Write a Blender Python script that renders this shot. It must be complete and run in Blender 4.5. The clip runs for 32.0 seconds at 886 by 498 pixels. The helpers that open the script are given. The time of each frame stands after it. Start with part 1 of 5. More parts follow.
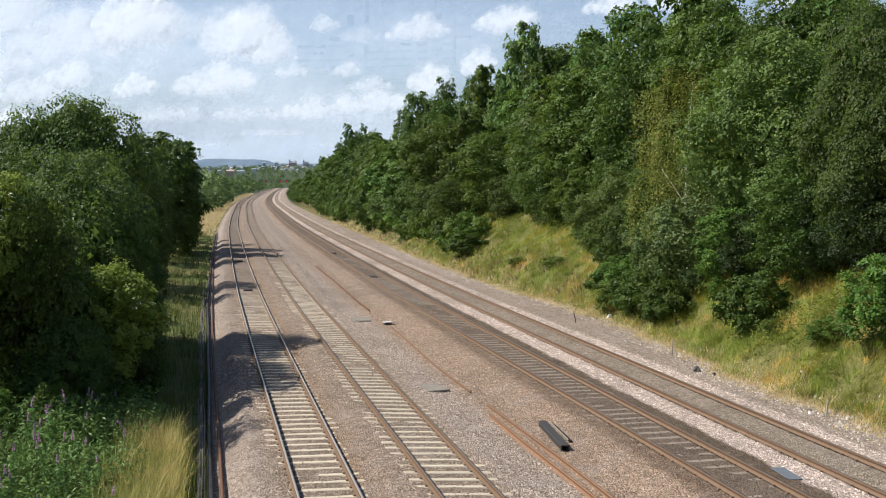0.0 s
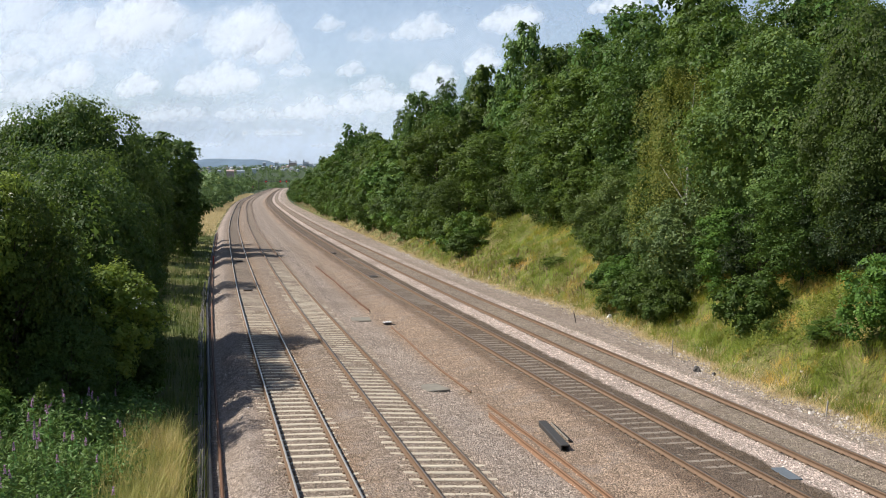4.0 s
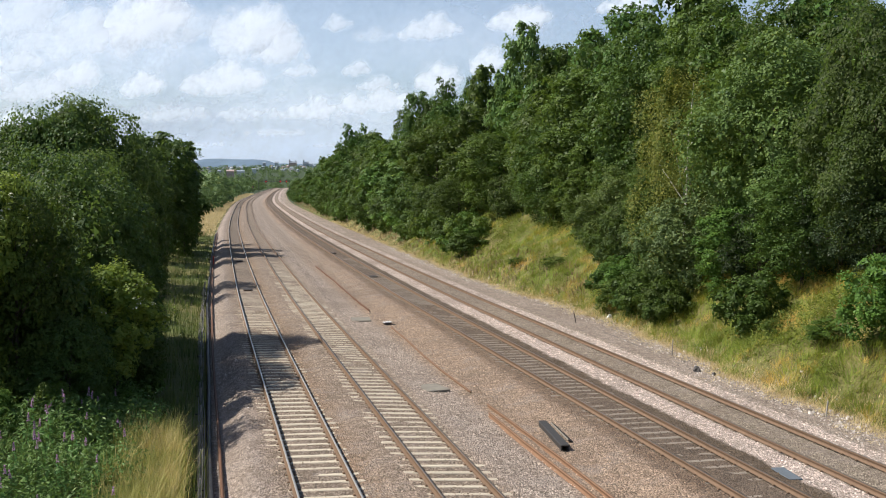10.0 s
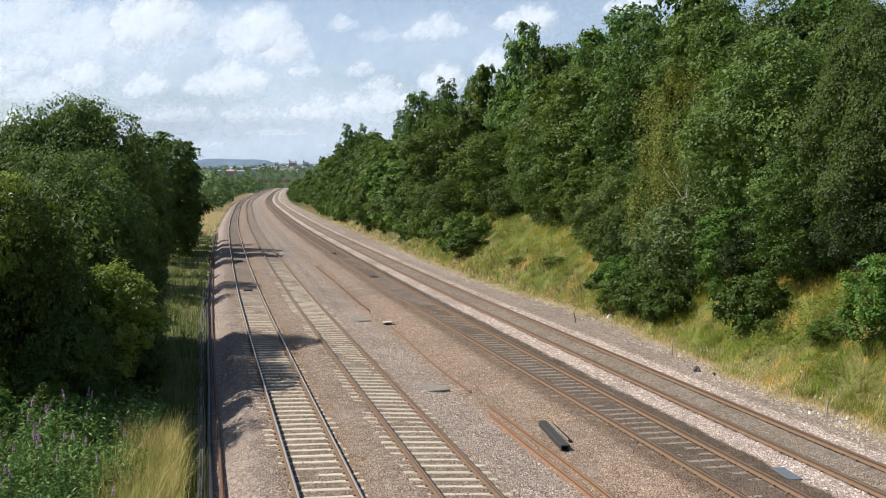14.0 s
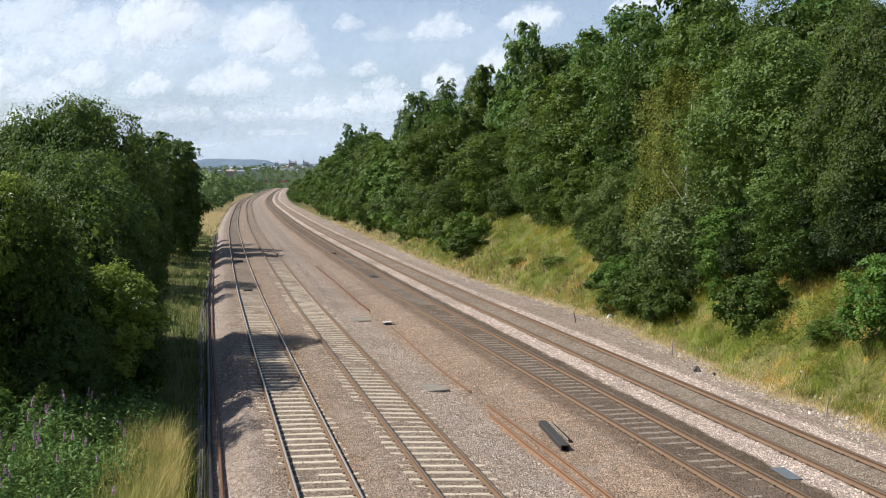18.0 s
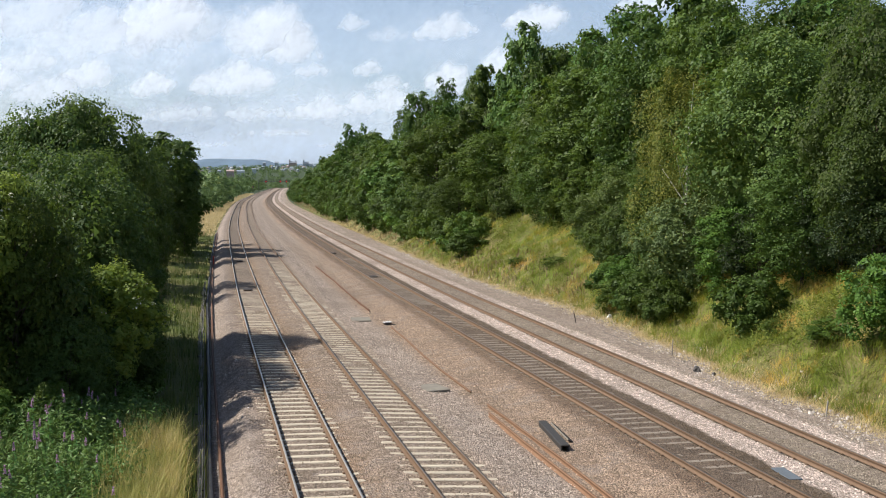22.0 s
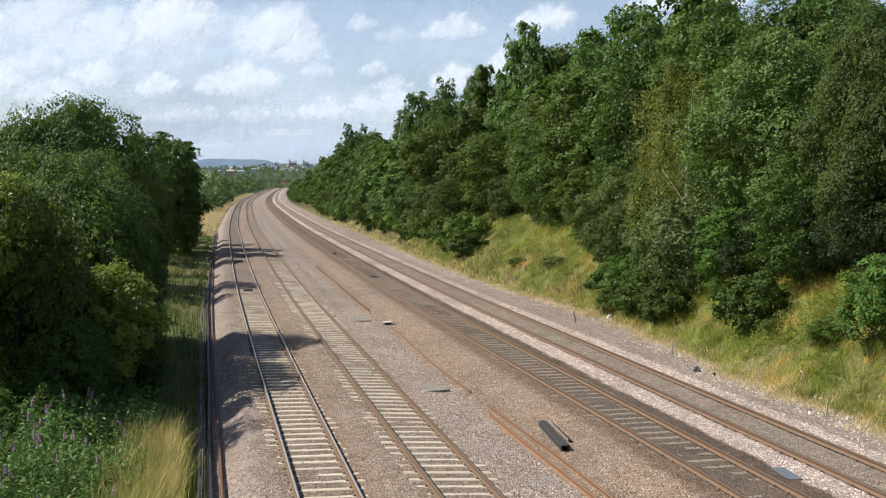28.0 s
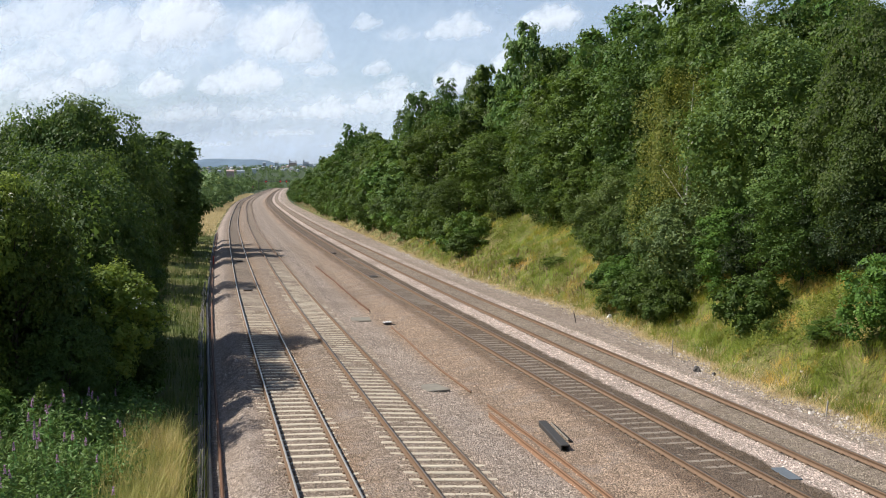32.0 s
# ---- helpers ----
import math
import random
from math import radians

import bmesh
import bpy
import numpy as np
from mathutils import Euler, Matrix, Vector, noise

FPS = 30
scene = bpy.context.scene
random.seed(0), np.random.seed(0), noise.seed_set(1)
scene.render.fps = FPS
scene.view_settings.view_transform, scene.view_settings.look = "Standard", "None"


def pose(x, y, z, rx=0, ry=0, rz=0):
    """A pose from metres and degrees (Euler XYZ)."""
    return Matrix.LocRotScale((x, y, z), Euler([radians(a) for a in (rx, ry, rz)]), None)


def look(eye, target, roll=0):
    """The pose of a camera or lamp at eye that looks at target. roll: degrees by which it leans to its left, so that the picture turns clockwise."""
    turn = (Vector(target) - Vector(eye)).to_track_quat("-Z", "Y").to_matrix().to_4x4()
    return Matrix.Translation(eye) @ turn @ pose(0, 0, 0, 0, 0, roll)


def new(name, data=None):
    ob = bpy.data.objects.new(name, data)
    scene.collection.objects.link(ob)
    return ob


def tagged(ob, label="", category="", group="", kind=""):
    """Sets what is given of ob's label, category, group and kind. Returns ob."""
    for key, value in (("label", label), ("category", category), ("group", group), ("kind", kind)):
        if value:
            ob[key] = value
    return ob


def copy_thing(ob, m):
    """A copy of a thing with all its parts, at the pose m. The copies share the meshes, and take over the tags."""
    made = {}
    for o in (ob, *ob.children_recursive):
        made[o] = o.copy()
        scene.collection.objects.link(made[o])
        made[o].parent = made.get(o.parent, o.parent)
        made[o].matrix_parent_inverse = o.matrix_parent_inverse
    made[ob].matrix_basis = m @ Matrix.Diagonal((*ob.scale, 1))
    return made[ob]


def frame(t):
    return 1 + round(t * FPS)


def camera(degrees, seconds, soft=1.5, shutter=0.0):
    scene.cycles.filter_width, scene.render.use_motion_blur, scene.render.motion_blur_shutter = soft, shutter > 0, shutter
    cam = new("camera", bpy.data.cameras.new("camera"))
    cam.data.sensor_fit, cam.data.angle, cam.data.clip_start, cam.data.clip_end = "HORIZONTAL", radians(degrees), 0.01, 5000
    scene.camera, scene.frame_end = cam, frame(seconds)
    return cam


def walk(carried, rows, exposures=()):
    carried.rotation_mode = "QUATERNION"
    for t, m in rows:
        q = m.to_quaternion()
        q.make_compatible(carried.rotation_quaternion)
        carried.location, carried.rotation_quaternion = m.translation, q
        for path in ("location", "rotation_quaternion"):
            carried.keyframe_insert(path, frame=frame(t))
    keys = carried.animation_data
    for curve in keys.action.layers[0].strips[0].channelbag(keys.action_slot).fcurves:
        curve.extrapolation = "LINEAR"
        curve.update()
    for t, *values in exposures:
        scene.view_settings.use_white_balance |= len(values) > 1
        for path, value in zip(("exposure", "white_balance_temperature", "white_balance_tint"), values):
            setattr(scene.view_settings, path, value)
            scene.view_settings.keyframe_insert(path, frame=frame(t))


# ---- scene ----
cam = camera(44.88, 32.0, soft=1.0)
EYE = (0.0, 0.0, 7.73)
VIEW = look(EYE, (0.0, 100.0, 7.73 - 6.2305), -0.1)
walk(cam, [(0.0, VIEW), (32.0, VIEW)], exposures=[(0.0, 0.32), (32.0, 0.32)])

# ---- world, sun ----
SUN_AZ, SUN_EL = radians(-85), radians(49)      # azimuth from +Y, negative to the left
world = bpy.data.worlds.new("sky")
scene.world = world
world.use_nodes = True
wn = world.node_tree.nodes
sky = wn.new("ShaderNodeTexSky")
sky.sky_type = "NISHITA"
sky.sun_disc = False
sky.sun_elevation, sky.sun_rotation = SUN_EL, SUN_AZ
sky.air_density, sky.dust_density, sky.ozone_density = 0.9, 1.2, 1.6
wn["Background"].inputs["Strength"].default_value = 0.098
world.node_tree.links.new(sky.outputs[0], wn["Background"].inputs["Color"])
sun = new("sun", bpy.data.lights.new("sun", "SUN"))
sun.data.energy, sun.data.angle, sun.data.color = 5.0, radians(0.6), (1.0, 0.95, 0.87)
sun_dir = Vector((math.sin(SUN_AZ) * math.cos(SUN_EL), math.cos(SUN_AZ) * math.cos(SUN_EL), math.sin(SUN_EL)))
sun.matrix_world = look(sun_dir * 300, (0, 0, 0))

# ---- the railway's line: s metres along the first track, off metres to its right ----
KNOTS = [20, 60, 110, 180, 280, 400, 600]
BEND = [-0.000157, 0.00039, 0.000062, 0.000225, 0.00001, 0.000188, 0.000018]
S_ALL = np.arange(-1500, 5200, 0.5)
_k = np.interp(S_ALL, KNOTS, BEND)
_k[S_ALL < 0] = 0
HEAD = -0.21602 + np.cumsum(_k) * 0.5
_z = int(1500 / 0.5)
HEAD -= HEAD[_z] + 0.21602
_X, _Y = np.cumsum(np.sin(HEAD)) * 0.5, np.cumsum(np.cos(HEAD)) * 0.5
_X += 1.566 - _X[_z]
_Y += 6.0 - _Y[_z]


def place(s, off):
    """World x, y and the line's heading at s, off (arrays or numbers)."""
    x, y, h = (np.interp(s, S_ALL, a) for a in (_X, _Y, HEAD))
    return x + np.cos(h) * off, y - np.sin(h) * off, h


def on_line(s, off, z, turn=0.0):
    """A pose whose y axis runs along the line at s, off."""
    x, y, h = place(s, off)
    return pose(float(x), float(y), z, 0, 0, math.degrees(-float(h)) + turn)


def smooth(a, b, v):
    t = np.clip((v - a) / (b - a), 0, 1)
    return t * t * (3 - 2 * t)


def wave(x, y, size, seed=0.0):
    """A cheap smooth noise of about -1..1."""
    a, b = x / size, y / size
    return (np.sin(a * 2.1 + b * 1.3 + seed) + np.sin(-a * 1.7 + b * 2.6 + seed * 1.7 + 1.1)
            + np.sin(a * 3.9 - b * 3.1 + seed * 0.6 + 2.3) * 0.6 + np.sin(a * 0.8 + b * 0.5 + seed * 2.9)) / 2.8


TRACKS = [0.0, 3.355, 10.47, 13.93]
CANT = [0.03, 0.09, 0.0, -0.03]
RAIL_TOP = 0.20


def foot_of_bank(s):
    edge = np.interp(s, [20, 30, 36, 43, 50, 57, 65, 74, 109, 157, 208], [18.3, 18.0, 18.4, 19.4, 19.8, 20.0, 19.4, 18.8, 18.8, 20.0, 20.5])
    return edge + 0.2 * np.sin(s / 1.9) + 0.15 * np.sin(s / 0.83 + 1)


def terrain(s, off):
    s, off = np.asarray(s, float), np.asarray(off, float)
    x, y, _ = place(s, off)
    far = np.hypot(x, y)
    z = np.full(np.broadcast(s, off).shape, -0.32)
    bed = smooth(-5.0, -3.4, off) * smooth(foot_of_bank(s) + 2, foot_of_bank(s), off)
    z = z - 0.35 * smooth(-3.1, -2.7, off) * smooth(foot_of_bank(s) - 0.5, foot_of_bank(s) - 1.2, off)
    top = 9.0 * smooth(620, 240, s) + 0.3
    up = np.maximum(off - foot_of_bank(s), 0)
    bank = top * (1 - np.exp(-up * 0.68 / np.maximum(top, 0.3) * (1 + up / 25)))
    z = z + bank + wave(x, y, 2.2) * 0.16 * (1 - bed) + 0.3 * smooth(-4, -9, off) * smooth(170, 120, s)
    z = z + wave(x, y, 9.0, 2.0) * 0.3 * (1 - bed) * smooth(1500, 300, far)
    away = smooth(40, 220, np.abs(off - 7))
    z = z - away * 5 * smooth(200, 600, far) * (off < 0)
    z = z + smooth(800, 3000, far) * (49 + 7 * wave(x, y, 700.0, 1.0)) * np.maximum(away, smooth(1500, 2000, s))
    return z


# ---- materials ----
class Mat:
    """A node material under construction."""

    def __init__(self, name, rough=0.8, metal=0.0):
        self.m = bpy.data.materials.new(name)
        self.m.use_nodes = True
        self.t = self.m.node_tree
        self.b = self.t.nodes["Principled BSDF"]
        self.b.inputs["Roughness"].default_value = rough
        self.b.inputs["Metallic"].default_value = metal
        self.b.inputs["Specular IOR Level"].default_value = 0.3
        self.co = self.node("ShaderNodeTexCoord").outputs["Object"]

    def node(self, kind, **inputs):
        n = self.t.nodes.new(kind)
        for k, v in inputs.items():
            self.put(n.inputs[k.replace("_", " ")], v)
        return n

    def put(self, socket, v):
        if isinstance(v, bpy.types.NodeSocket):
            self.t.links.new(v, socket)
        else:
            socket.default_value = v

    def world_co(self):
        g = self.node("ShaderNodeNewGeometry")
        return g.outputs["Position"]

    def noise(self, scale, detail=3.0, rough=0.55, co=None):
        return self.node("ShaderNodeTexNoise", Vector=co or self.co, Scale=scale, Detail=detail, Roughness=rough).outputs["Fac"]

    def cells(self, scale, co=None, out="Distance", rnd=1.0):
        return self.node("ShaderNodeTexVoronoi", Vector=co or self.co, Scale=scale, Randomness=rnd).outputs[out]

    def ramp(self, fac, stops):
        n = self.node("ShaderNodeValToRGB", Fac=fac)
        el = n.color_ramp.elements
        for i, (p, c) in enumerate(stops):
            e = el[i] if i < 2 else el.new(p)
            e.position, e.color = p, (*c, 1)
        return n.outputs["Color"]

    def mix(self, fac, a, b, how="MIX"):
        n = self.t.nodes.new("ShaderNodeMix")
        n.data_type, n.blend_type = "RGBA", how
        for i, v in ((0, fac), (6, a), (7, b)):
            self.put(n.inputs[i], (*v, 1) if isinstance(v, tuple) and len(v) == 3 else v)
        return n.outputs[2]

    def math(self, op, a, b=0.0):
        n = self.t.nodes.new("ShaderNodeMath")
        n.operation = op
        self.put(n.inputs[0], a), self.put(n.inputs[1], b)
        return n.outputs[0]

    def color(self, c):
        self.put(self.b.inputs["Base Color"], (*c, 1) if isinstance(c, tuple) else c)
        return self

    def bump(self, h, strength=0.4, dist=0.02):
        n = self.node("ShaderNodeBump", Height=h, Strength=strength, Distance=dist)
        self.put(self.b.inputs["Normal"], n.outputs["Normal"])
        return self

    def random(self):
        return self.node("ShaderNodeObjectInfo").outputs["Random"]

    def island(self):
        return self.node("ShaderNodeNewGeometry").outputs["Random Per Island"]

    def attr(self, name):
        n = self.t.nodes.new("ShaderNodeAttribute")
        n.attribute_name = name
        return n.outputs["Fac"]


def leaf_mat(name, dark, light, through_col, trans=0.17, vary=1.0, tinted=True):
    """Leaves: each spray has its tone, each leaf departs a little from it, and whole plants differ in hue."""
    w = Mat(name, 0.52)
    own = w.island()
    tone = w.math("ADD", w.math("MULTIPLY", w.attr("tint"), 0.7), w.math("MULTIPLY", own, 0.3)) if tinted else own
    base = w.mix(tone, dark, light)
    # a few leaves have begun to turn
    base = w.mix(w.ramp(own, [(0.965, (0, 0, 0)), (0.985, (0.6, 0.6, 0.6))]), base, (light[0] * 1.5, light[1] * 1.15, light[2] * 0.8))
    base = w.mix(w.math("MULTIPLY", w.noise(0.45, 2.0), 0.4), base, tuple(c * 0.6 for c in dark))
    tint = w.node("ShaderNodeHueSaturation", Color=base, Hue=w.math("ADD", w.math("MULTIPLY", w.random(), 0.044 * vary), 0.498 - 0.022 * vary),
                  Value=w.math("ADD", w.math("MULTIPLY", w.random(), 0.5 * vary), 1.0 - 0.25 * vary)).outputs["Color"]
    w.color(tint)
    w.b.inputs["Specular IOR Level"].default_value = 0.16
    tr = w.node("ShaderNodeBsdfTranslucent", Color=(*through_col, 1))
    mx = w.node("ShaderNodeMixShader", Fac=trans)
    w.t.links.new(w.b.outputs[0], mx.inputs[1])
    w.t.links.new(tr.outputs[0], mx.inputs[2])
    w.t.links.new(mx.outputs[0], w.t.nodes["Material Output"].inputs["Surface"])
    return w.m


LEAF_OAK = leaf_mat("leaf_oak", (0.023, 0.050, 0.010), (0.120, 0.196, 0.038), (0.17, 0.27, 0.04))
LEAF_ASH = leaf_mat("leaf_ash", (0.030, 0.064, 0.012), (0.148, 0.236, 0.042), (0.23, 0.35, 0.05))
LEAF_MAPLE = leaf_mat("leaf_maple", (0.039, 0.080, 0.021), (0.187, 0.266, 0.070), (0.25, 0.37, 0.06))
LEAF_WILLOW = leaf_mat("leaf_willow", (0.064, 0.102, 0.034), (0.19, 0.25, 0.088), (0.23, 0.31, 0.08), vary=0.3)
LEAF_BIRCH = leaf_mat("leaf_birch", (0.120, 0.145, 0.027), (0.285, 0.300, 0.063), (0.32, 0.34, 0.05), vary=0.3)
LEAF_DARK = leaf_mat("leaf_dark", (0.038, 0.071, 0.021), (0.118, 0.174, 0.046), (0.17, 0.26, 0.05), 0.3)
# near-black leaf colour stands in for the shade under the slope's trees
LEAF_SHADED_THORN = leaf_mat("leaf_shaded_thorn", (0.015, 0.030, 0.011), (0.050, 0.082, 0.026), (0.06, 0.10, 0.025))
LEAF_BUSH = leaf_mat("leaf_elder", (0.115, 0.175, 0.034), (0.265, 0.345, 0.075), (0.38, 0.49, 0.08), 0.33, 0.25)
# far leaves, paler and greyer than near ones: distance haze in the colour
LEAF_WOOD_HAZE = leaf_mat("leaf_wood_haze", (0.09, 0.155, 0.055), (0.235, 0.33, 0.12), (0.22, 0.31, 0.10))


def bark_mat():
    w = Mat("bark", 0.9)
    n = w.noise(6.0, 5.0)
    w.color(w.ramp(n, [(0.3, (0.035, 0.028, 0.02)), (0.7, (0.13, 0.105, 0.08))]))
    return w.bump(n, 0.7, 0.05).m


BARK = bark_mat()


def birch_bark_mat():
    w = Mat("birch_bark", 0.7)
    n = w.noise(3.0, 4.0)
    w.color(w.ramp(n, [(0.35, (0.05, 0.045, 0.04)), (0.45, (0.55, 0.52, 0.47)), (0.8, (0.7, 0.67, 0.62))]))
    return w.m


BIRCH_BARK = birch_bark_mat()


def ground_mat():
    w = Mat("meadow", 0.95)
    co = w.world_co()
    a, b, c = w.noise(0.08, 4.0, co=co), w.noise(0.9, 5.0, co=co), w.noise(9.0, 3.0, co=co)
    col = w.mix(w.ramp(a, [(0.4, (0, 0, 0)), (0.62, (1, 1, 1))]), (0.10, 0.14, 0.03), (0.28, 0.23, 0.09))
    col = w.mix(w.math("MULTIPLY", b, 0.7), col, (0.12, 0.12, 0.035))
    col = w.mix(w.math("MULTIPLY", c, 0.5), col, (0.05, 0.055, 0.02))
    # woodland floor beyond the bend
    far = w.node("ShaderNodeMapRange", Value=w.node("ShaderNodeSeparateXYZ", Vector=co).outputs[1], From_Min=300.0, From_Max=420.0).outputs[0]
    w.color(w.mix(far, col, (0.04, 0.062, 0.026)))
    return w.bump(w.noise(25.0, 3.0, co=co), 0.6, 0.08).m


MEADOW = ground_mat()


BANDS = [(-3.2, "cess"), (-2.3, "pink"), (-1.6, "mauve"), (-1.05, "brown"), (-0.6, "grey"), (0.6, "grey"), (0.95, "smear"), (1.7, "brown"), (2.45, "brown"), (2.8, "grey"), (3.9, "grey"),
         (4.25, "brown"), (4.8, "pink"), (6.1, "pink"), (6.7, "rust"), (8.75, "rust"), (9.15, "umber"), (9.5, "umber"), (9.8, "soot"), (11.15, "soot"), (11.5, "dark"), (12.0, "dark"), (12.15, "pale"), (13.0, "pale"),
         (13.25, "drab"), (14.65, "drab"), (14.85, "pale"), (15.85, "pale"), (16.15, "cess"), (17.2, "scree"), (18.6, "cess"), (19.6, "straw")]
TONES = {"grey": (0.324, 0.259, 0.200), "pink": (0.469, 0.386, 0.322), "mauve": (0.386, 0.320, 0.274), "brown": (0.378, 0.294, 0.226), "rust": (0.412, 0.302, 0.218), "umber": (0.235, 0.162, 0.110), "dark": (0.124, 0.090, 0.061),
         "soot": (0.155, 0.116, 0.086), "pale": (0.721, 0.597, 0.523), "cess": (0.433, 0.356, 0.293), "scree": (0.494, 0.410, 0.341), "straw": (0.464, 0.338, 0.182), "smear": (0.355, 0.247, 0.165), "drab": (0.335, 0.279, 0.217)}


def band_color(w, co, spread):
    """The stone's colour by its distance across the line, with ragged edges between the bands."""
    off = w.attr("off")
    warp = w.math("MULTIPLY", w.math("SUBTRACT", w.noise(1.1, 5.0, 0.65, co=co), 0.5), spread)
    at = w.math("DIVIDE", w.math("ADD", w.math("ADD", off, warp), 5.0), 25.0)
    return w.ramp(at, [((o + 5) / 25, TONES[c]) for o, c in BANDS])


def ballast_mat():
    w = Mat("ballast", 0.92)
    co = w.world_co()
    col = band_color(w, co, 0.6)
    stone = w.cells(19.0, co, "Color")
    pick = w.node("ShaderNodeSeparateColor", Color=stone).outputs[0]
    col = w.mix(1.0, col, w.ramp(pick, [(0.0, (0.58, 0.56, 0.55)), (0.5, (0.98, 0.97, 0.96)), (0.85, (1.16, 1.15, 1.15)), (1.0, (1.32, 1.32, 1.32))]), "MULTIPLY")
    heap = w.node("ShaderNodeSeparateColor", Color=w.cells(7.5, co, "Color")).outputs[1]
    col = w.mix(1.0, col, w.ramp(heap, [(0.0, (0.70, 0.68, 0.66)), (0.5, (1.0, 0.99, 0.98)), (1.0, (1.26, 1.26, 1.27))]), "MULTIPLY")
    big = w.noise(0.35, 5.0, 0.6, co=co)
    col = w.mix(w.ramp(big, [(0.45, (0, 0, 0)), (0.7, (0.45, 0.45, 0.45))]), col, (0.27, 0.20, 0.145))
    stain = w.noise(0.09, 6.0, 0.7, co=co)
    col = w.mix(w.ramp(stain, [(0.48, (0, 0, 0)), (0.68, (0.42, 0.42, 0.42))]), col, (0.17, 0.13, 0.10))
    bleach = w.noise(0.7, 5.0, 0.7, co=co)
    off = w.attr("off")
    oily = w.math("MULTIPLY", w.node("ShaderNodeMapRange", Value=off, From_Min=8.8, From_Max=9.4).outputs[0], w.node("ShaderNodeMapRange", Value=off, From_Min=12.2, From_Max=11.8).outputs[0])
    clean = w.math("SUBTRACT", 1.0, w.math("MULTIPLY", oily, 0.85))
    col = w.mix(w.math("MULTIPLY", w.ramp(bleach, [(0.5, (0, 0, 0)), (0.7, (0.4, 0.4, 0.4))]), clean), col, (0.55, 0.48, 0.43))
    # oily dirt between the rails of the first track, farther along
    lane = w.math("ABSOLUTE", off)
    lane = w.node("ShaderNodeMapRange", Value=lane, From_Min=1.05, From_Max=0.55).outputs[0]
    along = w.node("ShaderNodeMapRange", Value=w.node("ShaderNodeSeparateXYZ", Vector=co).outputs[1], From_Min=60.0, From_Max=130.0, To_Max=0.6).outputs[0]
    col = w.mix(w.math("MULTIPLY", lane, along), col, (0.17, 0.135, 0.105))
    # cleaner, paler stone between the pairs of tracks, farther along
    between = w.math("MULTIPLY", w.node("ShaderNodeMapRange", Value=off, From_Min=5.6, From_Max=6.8).outputs[0], w.node("ShaderNodeMapRange", Value=off, From_Min=8.5, From_Max=7.9).outputs[0])
    onward = w.node("ShaderNodeMapRange", Value=w.node("ShaderNodeSeparateXYZ", Vector=co).outputs[1], From_Min=75.0, From_Max=150.0, To_Max=0.8).outputs[0]
    col = w.mix(w.math("MULTIPLY", between, onward), col, (0.335, 0.275, 0.23))
    gap = w.cells(19.0, co)
    col = w.mix(w.ramp(gap, [(0.35, (0, 0, 0)), (0.8, (0.55, 0.55, 0.55))]), col, (0.045, 0.036, 0.026))
    grit = w.noise(7.0, 5.0, 0.75, co=co)
    col = w.mix(w.ramp(grit, [(0.42, (0.32, 0.32, 0.32)), (0.56, (0, 0, 0))]), col, (0.13, 0.10, 0.075))
    w.color(col)
    return w.bump(w.math("MULTIPLY", gap, -1.0), 1.0, 0.06).m


BALLAST = ballast_mat()


def stone_mat():
    w = Mat("ballast_stone", 0.9)
    col = band_color(w, w.world_co(), 0.6)
    w.color(w.mix(1.0, col, w.ramp(w.island(), [(0.0, (0.5, 0.48, 0.46)), (0.4, (0.85, 0.83, 0.81)), (0.8, (1.06, 1.06, 1.06)), (1.0, (1.32, 1.32, 1.32))]), "MULTIPLY"))
    return w.m


STONE = stone_mat()


def sleeper_mat(name, a, b):
    w = Mat(name, 0.9)
    co = w.world_co()
    n, f = w.noise(1.6, 4.0, co=co), w.noise(30.0, 3.0, co=co)
    col = w.mix(n, a, b)
    col = w.mix(w.math("MULTIPLY", w.random(), 0.28), col, (0.25, 0.20, 0.155))
    col = w.mix(w.math("MULTIPLY", f, 0.35), col, (0.14, 0.11, 0.085))
    w.color(col)
    return w.bump(f, 0.3, 0.01).m


CONCRETE = sleeper_mat("sleeper_concrete", (0.73, 0.65, 0.51), (0.56, 0.48, 0.36))
CONCRETE_WORN = sleeper_mat("sleeper_worn", (0.55, 0.48, 0.38), (0.40, 0.34, 0.26))
CONCRETE_DIRTY = sleeper_mat("sleeper_oily", (0.34, 0.29, 0.235), (0.23, 0.195, 0.155))


def rust_mat(name, a, b, rough=0.8):
    w = Mat(name, rough)
    co = w.world_co()
    n = w.noise(5.0, 5.0, co=co)
    w.color(w.mix(n, a, b))
    return w.bump(w.noise(60.0, 2.0, co=co), 0.3, 0.004).m


RAIL_BROWN = rust_mat("rail_brown", (0.118, 0.074, 0.046), (0.190, 0.121, 0.076))
RAIL_GREY = rust_mat("rail_grey_brown", (0.128, 0.082, 0.051), (0.21, 0.135, 0.086))
RUST_BRIGHT = rust_mat("bright_rust", (0.175, 0.096, 0.056), (0.27, 0.155, 0.092))
RUST_OLD = rust_mat("old_rust", (0.10, 0.05, 0.03), (0.19, 0.10, 0.06))
IRON_DARK = rust_mat("dark_iron", (0.035, 0.03, 0.027), (0.07, 0.06, 0.055))


def head_mat(name, rough, a, b):
    w = Mat(name, rough, 0.9)
    w.color(w.mix(w.noise(4.0, co=w.world_co()), a, b))
    return w.m


RAIL_HEAD = head_mat("rail_head", 0.45, (0.58, 0.52, 0.45), (0.74, 0.67, 0.58))
RAIL_HEAD_DULL = head_mat("rail_head_dull", 0.5, (0.18, 0.142, 0.112), (0.29, 0.235, 0.19))


